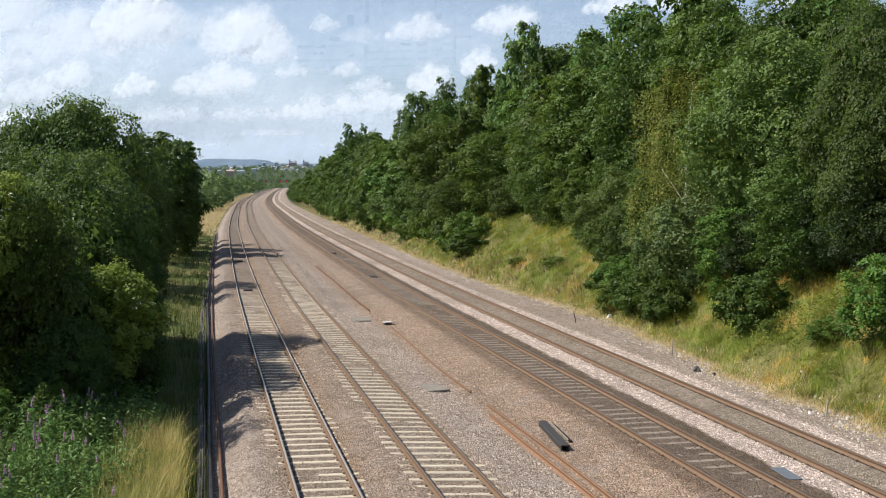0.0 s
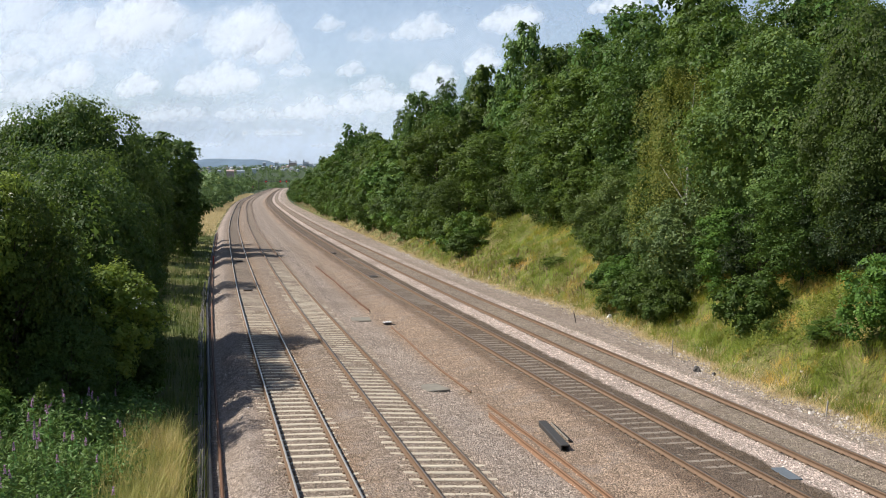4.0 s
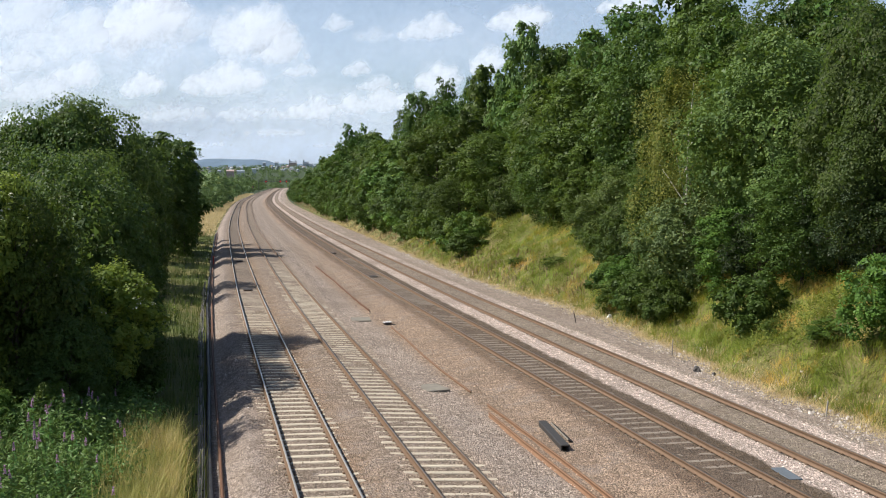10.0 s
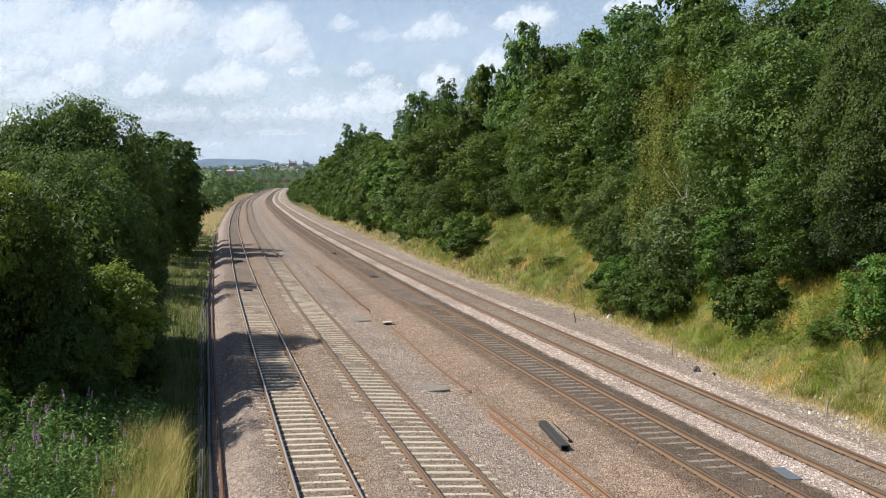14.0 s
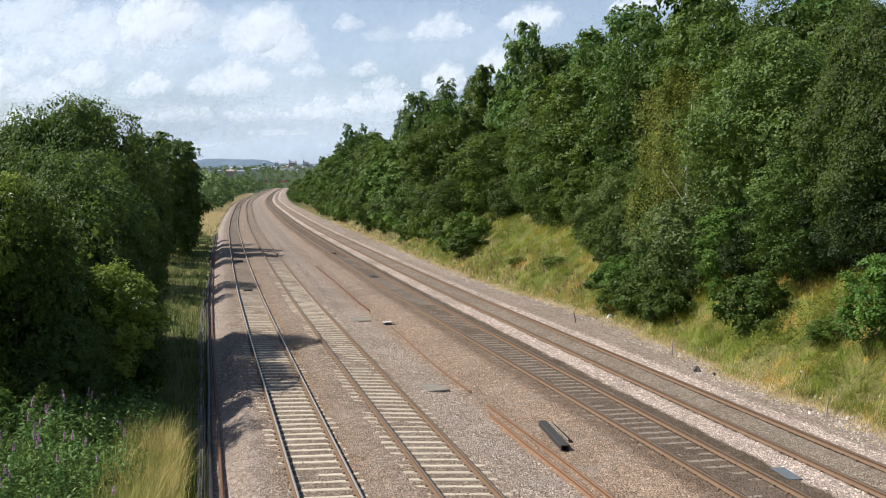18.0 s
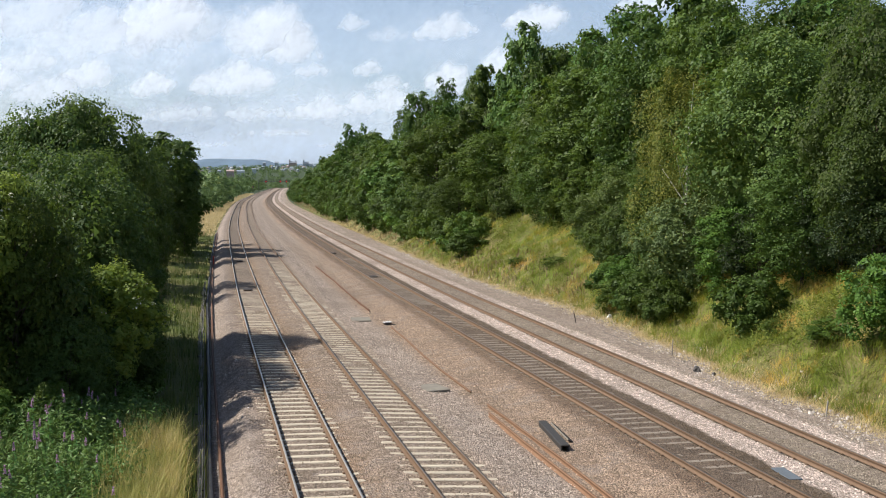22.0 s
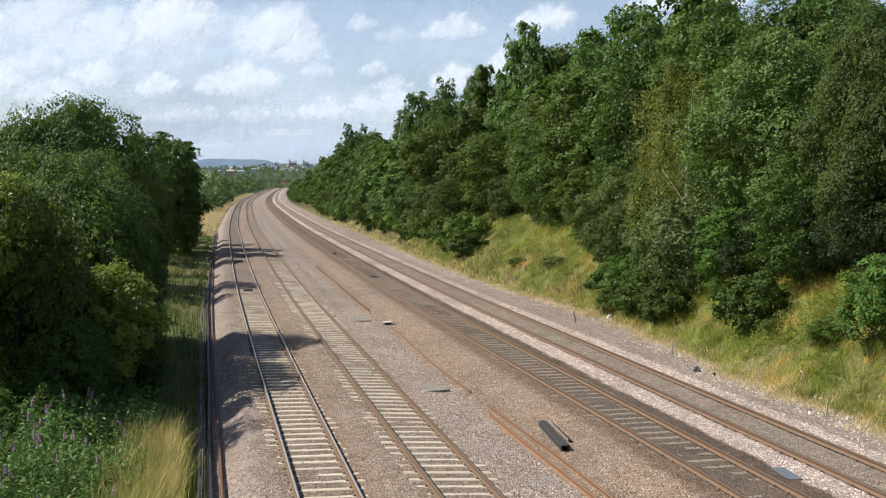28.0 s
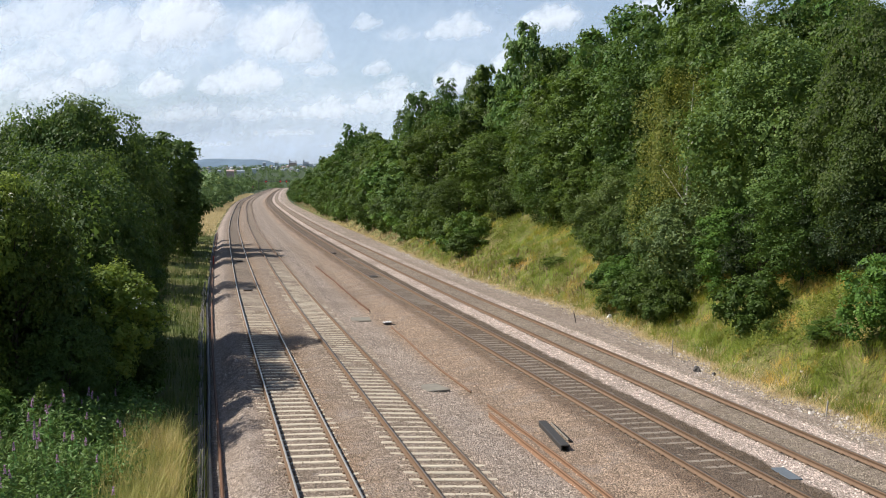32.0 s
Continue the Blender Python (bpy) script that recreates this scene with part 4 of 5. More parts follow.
def build_rubble():
    """Broken stone, clods and dead stalks strewn where the stone bed meets the bank."""
    rng = np.random.default_rng(18)
    n = 7000
    s = 16 + 110 * rng.random(n) ** 1.6
    o = foot_of_bank(s) + rng.normal(-0.55, 0.65, n)
    x, y, _ = place(s, o)
    z = np.maximum(terrain(s, o), bed_height(s, o))
    rock = np.array([(1, 0.1, -0.4), (-0.9, -0.2, -0.4), (0.1, 1, -0.4), (-0.1, -1, -0.4), (0.35, 0.25, 0.75), (-0.35, -0.2, 0.6)], float)
    tri = np.array([(0, 2, 4), (2, 1, 5), (2, 5, 4), (1, 3, 5), (3, 0, 4), (3, 4, 5)])
    v = rock[None] * (rng.uniform(0.02, 0.05, n) * np.where(rng.random(n) > 0.95, 2.4, 1.0))[:, None, None] * rng.uniform(0.6, 1.3, (n, 6, 1))
    a = rng.uniform(0, 6.28, n)[:, None]
    v = np.stack([v[..., 0] * np.cos(a) - v[..., 1] * np.sin(a), v[..., 0] * np.sin(a) + v[..., 1] * np.cos(a), v[..., 2]], -1) + np.stack([x, y, z + 0.01], 1)[:, None]
    w = Mat("rubble", 0.95)
    w.color(w.ramp(w.island(), [(0.0, (0.14, 0.12, 0.10)), (0.4, (0.33, 0.29, 0.25)), (0.8, (0.52, 0.46, 0.41)), (1.0, (0.66, 0.60, 0.55))]))
    tagged(new("rubble", mesh_from("rubble", v.reshape(-1, 3), (tri[None] + np.arange(n)[:, None, None] * 6).reshape(-1, 3), w.m)), "broken grey stones along the foot of the bank", "stones", kind="stuff")
    n = 5200
    s = 15 + 90 * rng.random(n) ** 1.5
    o = foot_of_bank(s) + rng.normal(-0.25, 0.55, n)
    x, y, _ = place(s, o)
    p = np.stack([x, y, np.maximum(terrain(s, o), bed_height(s, o)) + 0.02], 1)
    a = rng.uniform(0, 6.28, n)
    d = np.stack([np.cos(a), np.sin(a), rng.normal(0.08, 0.14, n)], 1) * rng.uniform(0.12, 0.45, n)[:, None]
    b = np.stack([-np.sin(a), np.cos(a), 0.4 + 0 * a], 1) * 0.012
    v = np.stack([p - d / 2 - b, p - d / 2 + b, p + d / 2], 1)
    v[..., 2] = np.maximum(v[..., 2], p[:, None, 2])
    tagged(new("dead_stalks", mesh_from("dead_stalks", v.reshape(-1, 3), np.arange(n * 3).reshape(-1, 3), GRASS_STRAW)), "dead straw stalks strewn on the stones", "straw", kind="stuff")


# ---- lineside things ----
def lay_rail(name, ss, off, z, mat, label, group=""):
    """A discarded rail lying along the line; off may change with s."""
    base = thing(name, on_line(float(ss[0]), float(off[0]), z), label, "rail", group)
    me = sweep("rail_body", RAIL_PROFILE, ss, off, z, mat)
    me.transform(base.matrix_world.inverted())
    part("rail_body", me, None, base)


def cable(name, ss, off, z, r, mat, label, cat="cable", group=""):
    prof = [(r * math.cos(a), r * math.sin(a) + r) for a in np.linspace(0, 2 * math.pi, 7)[:-1]]
    me = sweep(name, prof, ss, off, z, mat)
    return tagged(new(name, me), label, cat, group)


def build_lineside():
    black = plain_mat("black_plastic", (0.05, 0.047, 0.045), 0.6)
    greyc = plain_mat("grey_cable", (0.13, 0.12, 0.11), 0.7)
    slabm = plain_mat("slab_concrete", (0.22, 0.20, 0.165), 0.9, 0.3, 3.0)
    white = plain_mat("white_paint", (0.72, 0.72, 0.70), 0.5, 0.12)
    blue = plain_mat("blue_grey_board", (0.12, 0.14, 0.16), 0.7, 0.2)
    post_m = plain_mat("post_grey", (0.36, 0.33, 0.29), 0.8)
    rockm = plain_mat("dark_rock", (0.09, 0.085, 0.08), 0.9)
    redm = plain_mat("red_paint", (0.45, 0.06, 0.04), 0.6)
    wobble = lambda s, a, k, ph=0.0: a * np.sin(s / k + ph) + a * 0.5 * np.sin(s / k * 2.3 + ph * 2)
    s = np.arange(12, 170, 1.0)
    cable("rusty_pipe", s, -2.52 + wobble(s, 0.02, 9), -0.30, 0.05, RUST_OLD, "thin rusty pipe along the edge of the stone bed", "pipe")
    cable("pipe", s, -2.78 + wobble(s, 0.03, 7, 1), -0.36, 0.085, black, "black cable pipe lying beside a rusty rail", "pipe")
    for j in range(5):
        cable("cable", s[:70], -2.98 - 0.045 * j + wobble(s[:70], 0.035, 3.5 + j, j), -0.10 + 0.03 * (j % 2) + wobble(s[:70], 0.03, 4 + j, j * 2), 0.016, greyc, "weathered grey cable on low stakes", "cable", "cables beside the line")
    # stakes that carry the cables
    stake = thing("cable_stake", Matrix(), "short grey stake holding cables", "stake", "cable stakes")
    bm = bmesh.new()
    box(bm, (0.05, 0.05, 0.75), (0, 0, 0.1), bevel=0.006)
    part("stake_post", bm, post_m, stake)
    bm = bmesh.new()
    box(bm, (0.30, 0.04, 0.03), (-0.05, 0, 0.17), bevel=0.005)
    part("bracket", bm, IRON_DARK, stake)
    for ss in np.arange(16, 80, 3.1):
        copy_thing(stake, on_line(ss, -3.06, -0.3))
    for o in (*stake.children_recursive, stake):
        bpy.data.objects.remove(o)
    # discarded rails between the two pairs of tracks
    for ss, ats, offs, z, mat, label in ((np.arange(12, 30.6, 0.5), (12, 23, 28, 30), (6.86, 6.88, 6.80, 6.76), -0.19, RUST_BRIGHT, "orange rusty rail lying on stone"),
                                         (np.arange(33, 51.6, 0.5), (33, 38, 42, 47, 51), (6.78, 6.72, 6.77, 6.92, 6.95), -0.235, RUST_BRIGHT, "dull orange rail half sunk in stone"),
                                         (np.arange(12, 29.1, 0.5), (12, 20, 25, 29), (6.44, 6.45, 6.40, 6.42), -0.17, RUST_BRIGHT, "orange rusty rail lying on stone"),
                                         (np.arange(59, 96, 1.0), (59, 66, 79, 96), (6.88, 6.86, 6.98, 6.86), -0.19, RUST_OLD, "brown rusty rail lying on stone")):
        lay_rail("discarded_rail", ss, np.interp(ss, ats, offs), z, mat, label, "discarded rails")
    # dark trough section with a plank beside it
    m = on_line(25.6, 7.54, -0.13, -6.0)
    tr = thing("trough_section", m, "dark plastic trough section dropped on brown stone", "trough")
    bm = bmesh.new()
    box(bm, (0.27, 3.3, 0.04), (0, 0, 0.15), bevel=0.015)
    part("cover", bm, black, tr)
    for x in (-0.105, 0.105):
        bm = bmesh.new()
        box(bm, (0.035, 3.25, 0.14), (x, 0, 0.065), bevel=0.008)
        part("side_wall", bm, black, tr)
    pl = thing("plank", on_line(25.9, 7.88, -0.14, -5.5) @ Matrix.Rotation(radians(28), 4, "Y"), "dark weathered plank with a pale edge", "plank")
    bm = bmesh.new()
    box(bm, (0.16, 2.3, 0.05), (0, 0, 0.09), bevel=0.01)
    part("board", bm, IRON_DARK, pl)
    bm = bmesh.new()
    box(bm, (0.02, 2.3, 0.045), (-0.092, 0, 0.09), bevel=0.004)
    part("pale_edge", bm, slabm, pl, "pale strip along one edge")
    for ss, off, w, l, t in ((34.0, 5.50, 0.95, 1.3, 12), (55.2, 5.80, 1.1, 1.5, -4)):
        sl = thing("concrete_slab", on_line(ss, off, float(bed_height(ss, off)) - 0.02, t), "flat grey concrete slab on stone", "slab", "concrete slabs")
        bm = bmesh.new()
        box(bm, (w, l, 0.09), (0, 0, 0.045), bevel=0.015)
        part("slab_body", bm, slabm, sl)
    # small white box with rubble
    wb = thing("trackside_box", on_line(52.9, 6.98, -0.16, 20), "small white trackside box among stones", "box")
    bm = bmesh.new()
    box(bm, (0.40, 0.26, 0.12), (0, 0, 0.08), bevel=0.02)
    part("box_body", bm, greyc, wb)
    bm = bmesh.new()
    box(bm, (0.50, 0.30, 0.03), (0, 0, 0.15), bevel=0.012)
    part("lid", bm, white, wb, "white lid")
    bm = bmesh.new()
    tube(bm, (0.15, -0.1, 0.05), (0.30, -0.45, 0.03), 0.018, None, 6)
    part("cable_tail", bm, black, wb)
    # plates between the rails
    for ss, off, z in ((101, 0.0, 0.0), (72.5, 0.0, 0.0), (110.5, 10.1, 0.0), (81, 10.35, 0.0)):
        tp = thing("track_magnet", on_line(ss, off, z), "dark brown magnet plate between the rails", "magnet", "track magnets")
        bm = bmesh.new()
        box(bm, (0.62, 1.1, 0.07), (0, 0, 0.07), bevel=0.015)
        part("plate", bm, IRON_DARK, tp)
        bm = bmesh.new()
        for y in (-0.4, 0.4):
            box(bm, (0.5, 0.1, 0.09), (0, y, 0.04))
        part("mounting", bm, RUST_OLD, tp)
    bd = thing("board", on_line(19.7, 12.02, 0.015, -6), "blue-grey flat board lying on dark stone", "board")
    bm = bmesh.new()
    box(bm, (0.36, 1.15, 0.035), (0, 0, 0.03), bevel=0.006)
    part("panel", bm, blue, bd)
    # cess: thin cable, stakes, rock, bag
    s = np.arange(14, 48, 0.5)
    cable("cess_cable", s, np.interp(s, [14, 28, 34, 48], [16.3, 16.4, 17.0, 17.6]) + wobble(s, 0.05, 2.2), -0.15, 0.012, greyc, "thin dark cable lying on the gravel path")
    for ss, off, h, lean, mat in ((51, 17.35, 0.7, -12, IRON_DARK), (39.6, 17.9, 0.75, 2, post_m), (26.4, 17.4, 0.6, 6, post_m)):
        st = thing("marker_stake", on_line(ss, off, -0.25) @ Matrix.Rotation(radians(lean), 4, "Y"), "thin upright stake in the gravel", "stake", "marker stakes")
        bm = bmesh.new()
        box(bm, (0.045, 0.04, h), (0, 0, h / 2), bevel=0.008)
        part("stake_post", bm, mat, st)
        bm = bmesh.new()
        box(bm, (0.055, 0.05, 0.06), (0, 0, h), bevel=0.01)
        part("cap", bm, mat, st)
    for ss, off, k, mat, name, lab in ((35.2, 17.0, 0.22, rockm, "rock", "dark rock on the gravel path"), (34.3, 17.3, 0.12, rockm, "rock", "small dark rock on the gravel path")):
        bm = bmesh.new()
        bmesh.ops.create_icosphere(bm, subdivisions=2, radius=k)
        for v in bm.verts:
            v.co *= 0.75 + 0.45 * noise.noise(v.co * 6 + Vector((ss, 0, 0)))
        ob = part(name, bm, mat, None)
        ob.matrix_world = on_line(ss, off, float(bed_height(ss, off)) + k * 0.3)
        tagged(ob, lab, "rock")
    bm = bmesh.new()
    bmesh.ops.create_icosphere(bm, subdivisions=3, radius=0.19)
    for v in bm.verts:
        v.co *= 0.8 + 0.6 * noise.noise(v.co * 7)
        v.co.z *= 1.3
    ob = part("plastic_bag", bm, white, None)
    ob.matrix_world = on_line(52.9, 20.1, float(terrain(52.9, 20.1)) + 0.16)
    tagged(ob, "crumpled white plastic bag caught in the grass", "bag")
    mk = thing("marker_post", on_line(101, -2.5, -0.3), "short red marker post beside the cables", "post")
    bm = bmesh.new()
    box(bm, (0.12, 0.12, 0.8), (0, 0, 0.4), bevel=0.02)
    part("shaft", bm, redm, mk)
    bm = bmesh.new()
    box(bm, (0.16, 0.16, 0.08), (0, 0, 0.82), bevel=0.02)
    part("cap", bm, redm, mk)


# ---- the distance ----
TRACK_LINE = np.stack([_X, _Y], 1)[::20]


def line_at(x, y):
    """The line's s and off at a place in the plan."""
    i = int(np.argmin(np.hypot(TRACK_LINE[:, 0] - x, TRACK_LINE[:, 1] - y)))
    h = HEAD[::20][i]
    return float(S_ALL[::20][i]), float((x - TRACK_LINE[i, 0]) * math.cos(h) - (y - TRACK_LINE[i, 1]) * math.sin(h))


def far_ground(x, y):
    return float(terrain(*line_at(x, y)))


def spot(bearing, d):
    """Plan x, y at a distance d and a bearing, given as its tangent from straight ahead."""
    k = d / math.hypot(1, bearing)
    return k * bearing, k


def build_woods():
    rng = np.random.default_rng(21)
    protos = [crown_arrays(60 + i, 1.0, 1.0, 14, 260, 0.13, inner=6, single=True, per=8)[:3] for i in range(5)]
    simple = [crown_arrays(70 + i, 1.0, 1.0, 10, 100, 0.19, inner=4, single=True, per=6)[:3] for i in range(5)]
    spots = []                                # x, y, height, width
    for k in range(1250):
        d = 300 * (900 / 300) ** rng.random() if k < 330 else 850 * (2900 / 850) ** rng.random()
        x, y = spot(rng.uniform(-0.245, -0.09), d)
        tall = rng.uniform(6, 12) * (1.0 if d < 900 else 0.85)
        spots.append((x, y, tall, tall * rng.uniform(0.42, 0.62)))
    for _ in range(46):                       # tall stands of poplar
        x, y = spot(rng.uniform(-0.236, -0.208), rng.uniform(1050, 1200))
        spots.append((x, y, rng.uniform(15, 21), rng.uniform(3.5, 5)))
    for _ in range(60):
        x, y = spot(rng.uniform(-0.205, -0.145), rng.uniform(960, 1080))
        spots.append((x, y, rng.uniform(10, 14), rng.uniform(3, 5)))
    for _ in range(150):
        x, y, _h = place(rng.uniform(190, 800), -rng.uniform(15, 60))
        tall = rng.uniform(3, 6)
        spots.append((float(x), float(y), tall, tall * rng.uniform(0.55, 0.9)))
    for _ in range(50):
        x, y, _h = place(rng.uniform(240, 700), -rng.uniform(9, 14))
        tall = rng.uniform(1.5, 3.2)
        spots.append((float(x), float(y), tall, tall * rng.uniform(0.6, 1.0)))
    vs, fs, ts, n = [], [], [], 0
    for x, y, tall, wide in spots:
        s, off = line_at(x, y)
        if -7.5 < off < (45 if s < 900 else 24) and s < 1500:
            continue
        v, f, t = (protos if math.hypot(x, y) < 800 else simple)[rng.integers(5)]
        a = rng.uniform(0, 6.28)
        r = np.array([[math.cos(a), -math.sin(a), 0], [math.sin(a), math.cos(a), 0], [0, 0, 1]])
        vs.append((v @ r.T) * [wide, wide, tall * 0.55] + [x, y, float(terrain(s, off)) + tall * 0.46])
        fs.append(f + n)
        ts.append(np.clip(t * 0.7 + rng.uniform(-0.15, 0.45), 0, 1))
        n += len(v)
    me = mesh_from("far_woods", np.concatenate(vs), np.concatenate(fs), LEAF_WOOD_HAZE)
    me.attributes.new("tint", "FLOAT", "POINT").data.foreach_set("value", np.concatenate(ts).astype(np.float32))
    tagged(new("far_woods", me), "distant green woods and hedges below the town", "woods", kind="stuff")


def house_parts(hs, L, W, H, wall, roof, dark, pitch=0.45):
    bm = bmesh.new()
    box(bm, (L, W, H + 6), (0, 0, H / 2 - 3))
    part("wall", bm, wall, hs)
    bm = bmesh.new()
    vs = [bm.verts.new(c) for c in ((-L / 2 - .4, -W / 2 - .4, H), (L / 2 + .4, -W / 2 - .4, H), (L / 2 + .4, W / 2 + .4, H), (-L / 2 - .4, W / 2 + .4, H), (-L / 2 - .4, 0, H + W * pitch), (L / 2 + .4, 0, H + W * pitch))]
    for q in ((0, 1, 5, 4), (2, 3, 4, 5), (1, 2, 5), (3, 0, 4), (3, 2, 1, 0)):
        bm.faces.new([vs[i] for i in q])
    part("roof", bm, roof, hs)
    for wx in np.arange(-L / 2 + 1.5, L / 2 - 1, 2.8):
        bm = bmesh.new()
        box(bm, (1.0, 0.12, 1.3), (wx, -W / 2 - 0.02, H * 0.55))
        part("window", bm, dark, hs)


def tower(parent, name, x, side, height, cap, wall, roof):
    bm = bmesh.new()
    box(bm, (side, side, height), (x, 0, height / 2 - 3))
    t = part(name, bm, wall, parent)
    bm = bmesh.new()
    bmesh.ops.create_cone(bm, cap_ends=True, segments=4, radius1=side * 0.72, radius2=0.1, depth=cap, matrix=pose(x, 0, height - 3 + cap / 2, 0, 0, 45))
    part("spire", bm, roof, t)


def build_town():
    rng = np.random.default_rng(22)
    # town colours, windows too, are paled towards blue-grey to paint in distance haze
    brick = plain_mat("hazed_brick", (0.47, 0.35, 0.31), 0.9, 0.2, 0.3)
    render_w = plain_mat("hazed_render", (0.60, 0.61, 0.62), 0.9, 0.12, 0.3)
    stone = plain_mat("hazed_stone", (0.40, 0.41, 0.43), 0.9, 0.2, 0.3)
    tile_r = plain_mat("hazed_tile", (0.45, 0.345, 0.325), 0.9, 0.25, 0.4)
    slate = plain_mat("hazed_slate", (0.29, 0.33, 0.38), 0.95, 0.25, 0.4)
    dark = plain_mat("hazed_window", (0.36, 0.40, 0.45), 0.4, 0.2)
    looks = ((stone, slate, "grey stone house with a slate roof"), (render_w, slate, "white rendered house with a slate roof"), (stone, slate, "grey stone house with a slate roof"),
             (brick, slate, "brick house with a slate roof"), (brick, tile_r, "red brick house with a tiled roof"))
    for j in range(110):
        x, y = spot(rng.uniform(-0.225, -0.11) if j % 3 else rng.uniform(-0.16, -0.112), rng.uniform(2150, 3000))
        wall, roof, lab = looks[j % 5]
        hs = thing("house", pose(x, y, far_ground(x, y), 0, 0, rng.uniform(-70, 70)), lab + " on the far hillside", "house", "houses of the far town")
        house_parts(hs, rng.uniform(4.5, 8), rng.uniform(3.5, 5), rng.uniform(2.2, 4.0), wall, roof, dark)
    for bearing, d, L, W, H, lift, wall, roof, name, lab in (
            (-0.1977, 1850, 12, 9, 9, 3.5, brick, tile_r, "apartment_block", "red brick block rising out of the far woods"),
            (-0.1880, 1900, 13, 7, 4, 5.0, render_w, slate, "warehouse", "long low white building in the far woods"),
            (-0.1755, 1950, 8, 6, 5, 5.0, render_w, slate, "house", "white house among the far woods"),
            (-0.1222, 2500, 10, 8, 7, 3.0, render_w, slate, "apartment_block", "white block at the edge of the far town"),
            (-0.1178, 2450, 14, 8, 5, 3.0, render_w, slate, "apartment_block", "long white block at the edge of the far town"),
            (-0.1545, 2600, 9, 8, 8, 4.0, render_w, slate, "apartment_block", "pale block in the far town"),
            (-0.1660, 2650, 7, 6, 7, 4.0, stone, slate, "apartment_block", "grey block in the far town")):
        x, y = spot(bearing, d)
        hs = thing(name, pose(x, y, far_ground(x, y) + lift, 0, 0, 8), lab, "building")
        house_parts(hs, L, W, H, wall, roof, dark, 0.3)
    x, y = spot(-0.1395, 2700)
    hall = thing("town_hall", pose(x, y, far_ground(x, y) + 5, 0, 0, 5), "brown stone hall with turrets on the far skyline", "building")
    house_parts(hall, 19, 10, 7, brick, slate, dark, 0.35)
    tower(hall, "turret", -7.5, 3.5, 15, 4, brick, slate)
    tower(hall, "turret", 7, 3, 13, 3, stone, slate)
    x, y = spot(-0.1273, 2650)
    church = thing("church", pose(x, y, far_ground(x, y) + 4, 0, 0, 12), "grey stone church with a spire in the far town", "church")
    house_parts(church, 15, 7, 6, stone, slate, dark, 0.6)
    tower(church, "tower", -5, 3.5, 12, 8, stone, slate)


def build_ridge():
    """A long, level, wooded ridge beyond the town."""
    n = 160
    xs = np.linspace(-2300, 1500, n)
    crest = 64 + 15 * smooth(-500, -548, xs) + 1.5 * wave(xs, xs * 0, 60.0) + 0.8 * wave(xs, xs * 0, 13.0) - 12 * smooth(-720, -800, xs)
    rows = [(3090 + 22 * k, k / 8) for k in range(9)]
    v = np.array([(x, y, 17 + (c - 17) * math.sin(t * math.pi / 2)) for y, t in rows for x, c in zip(xs, crest)])
    i = (np.arange(8)[:, None] * n + np.arange(n - 1)[None]).ravel()
    # the blue base colour is distance haze painted onto the woods
    ridge = mesh_from("distant_ridge", v, np.stack([i, i + 1, i + n + 1, i + n], 1), plain_mat("ridge_woods_haze", (0.125, 0.18, 0.24), 1.0, 0.4, 0.02), smooth_faces=True)
    tagged(new("distant_ridge", ridge), "wooded ridge on the horizon, haze put into its blue", "hill", kind="structure")


def build_gantry():
    # signal gantry over the tracks
    iron = plain_mat("gantry_steel", (0.10, 0.10, 0.105), 0.6, 0.2)
    lamp = Mat("red_signal_lamp", 0.4)
    lamp.color((0.6, 0.03, 0.02))
    lamp.b.inputs["Emission Color"].default_value = (1.0, 0.06, 0.03, 1)
    lamp.b.inputs["Emission Strength"].default_value = 0.5
    gy = thing("signal_gantry", on_line(790, 10.8, 0.9), "dark steel signal gantry with red signals over the tracks", "signal gantry")
    for x in (-11, 11):
        bm = bmesh.new()
        box(bm, (0.35, 0.4, 10.0), (x, 0, 3.8), bevel=0.05)
        part("post", bm, iron, gy)
    bm = bmesh.new()
    for z in (7.6, 8.7):
        box(bm, (22.6, 0.35, 0.3), (0, 0, z))
    for x in np.arange(-10.5, 10.6, 1.5):
        box(bm, (0.14, 0.2, 1.1), (x, 0, 8.15))
    part("beam", bm, iron, gy)
    for x in (-5.8, 4.6, 9.0):
        bm = bmesh.new()
        box(bm, (1.5, 0.4, 2.2), (x, -0.5, 7.8), bevel=0.1)
        hd = part("signal_head", bm, iron, gy)
        bm = bmesh.new()
        tube(bm, (x, -0.72, 7.5), (x, -0.95, 7.5), 0.42, None, 12)
        part("lamp", bm, lamp.m, hd, "glowing red lamp")
    sg = thing("signal_post", on_line(760, -3.4, -0.3), "dark signal post with a red lamp", "signal")
    bm = bmesh.new()
    tube(bm, (0, 0, -0.3), (0, 0, 4.4), 0.12)
    part("post", bm, iron, sg)
    bm = bmesh.new()
    box(bm, (0.9, 0.4, 1.5), (0, 0, 5.0), bevel=0.08)
    hd = part("signal_head", bm, iron, sg)
    bm = bmesh.new()
    tube(bm, (0, -0.22, 4.8), (0, -0.45, 4.8), 0.28, None, 12)
    part("lamp", bm, lamp.m, hd, "glowing red lamp")


# ---- clouds ----
CLOUDS = []


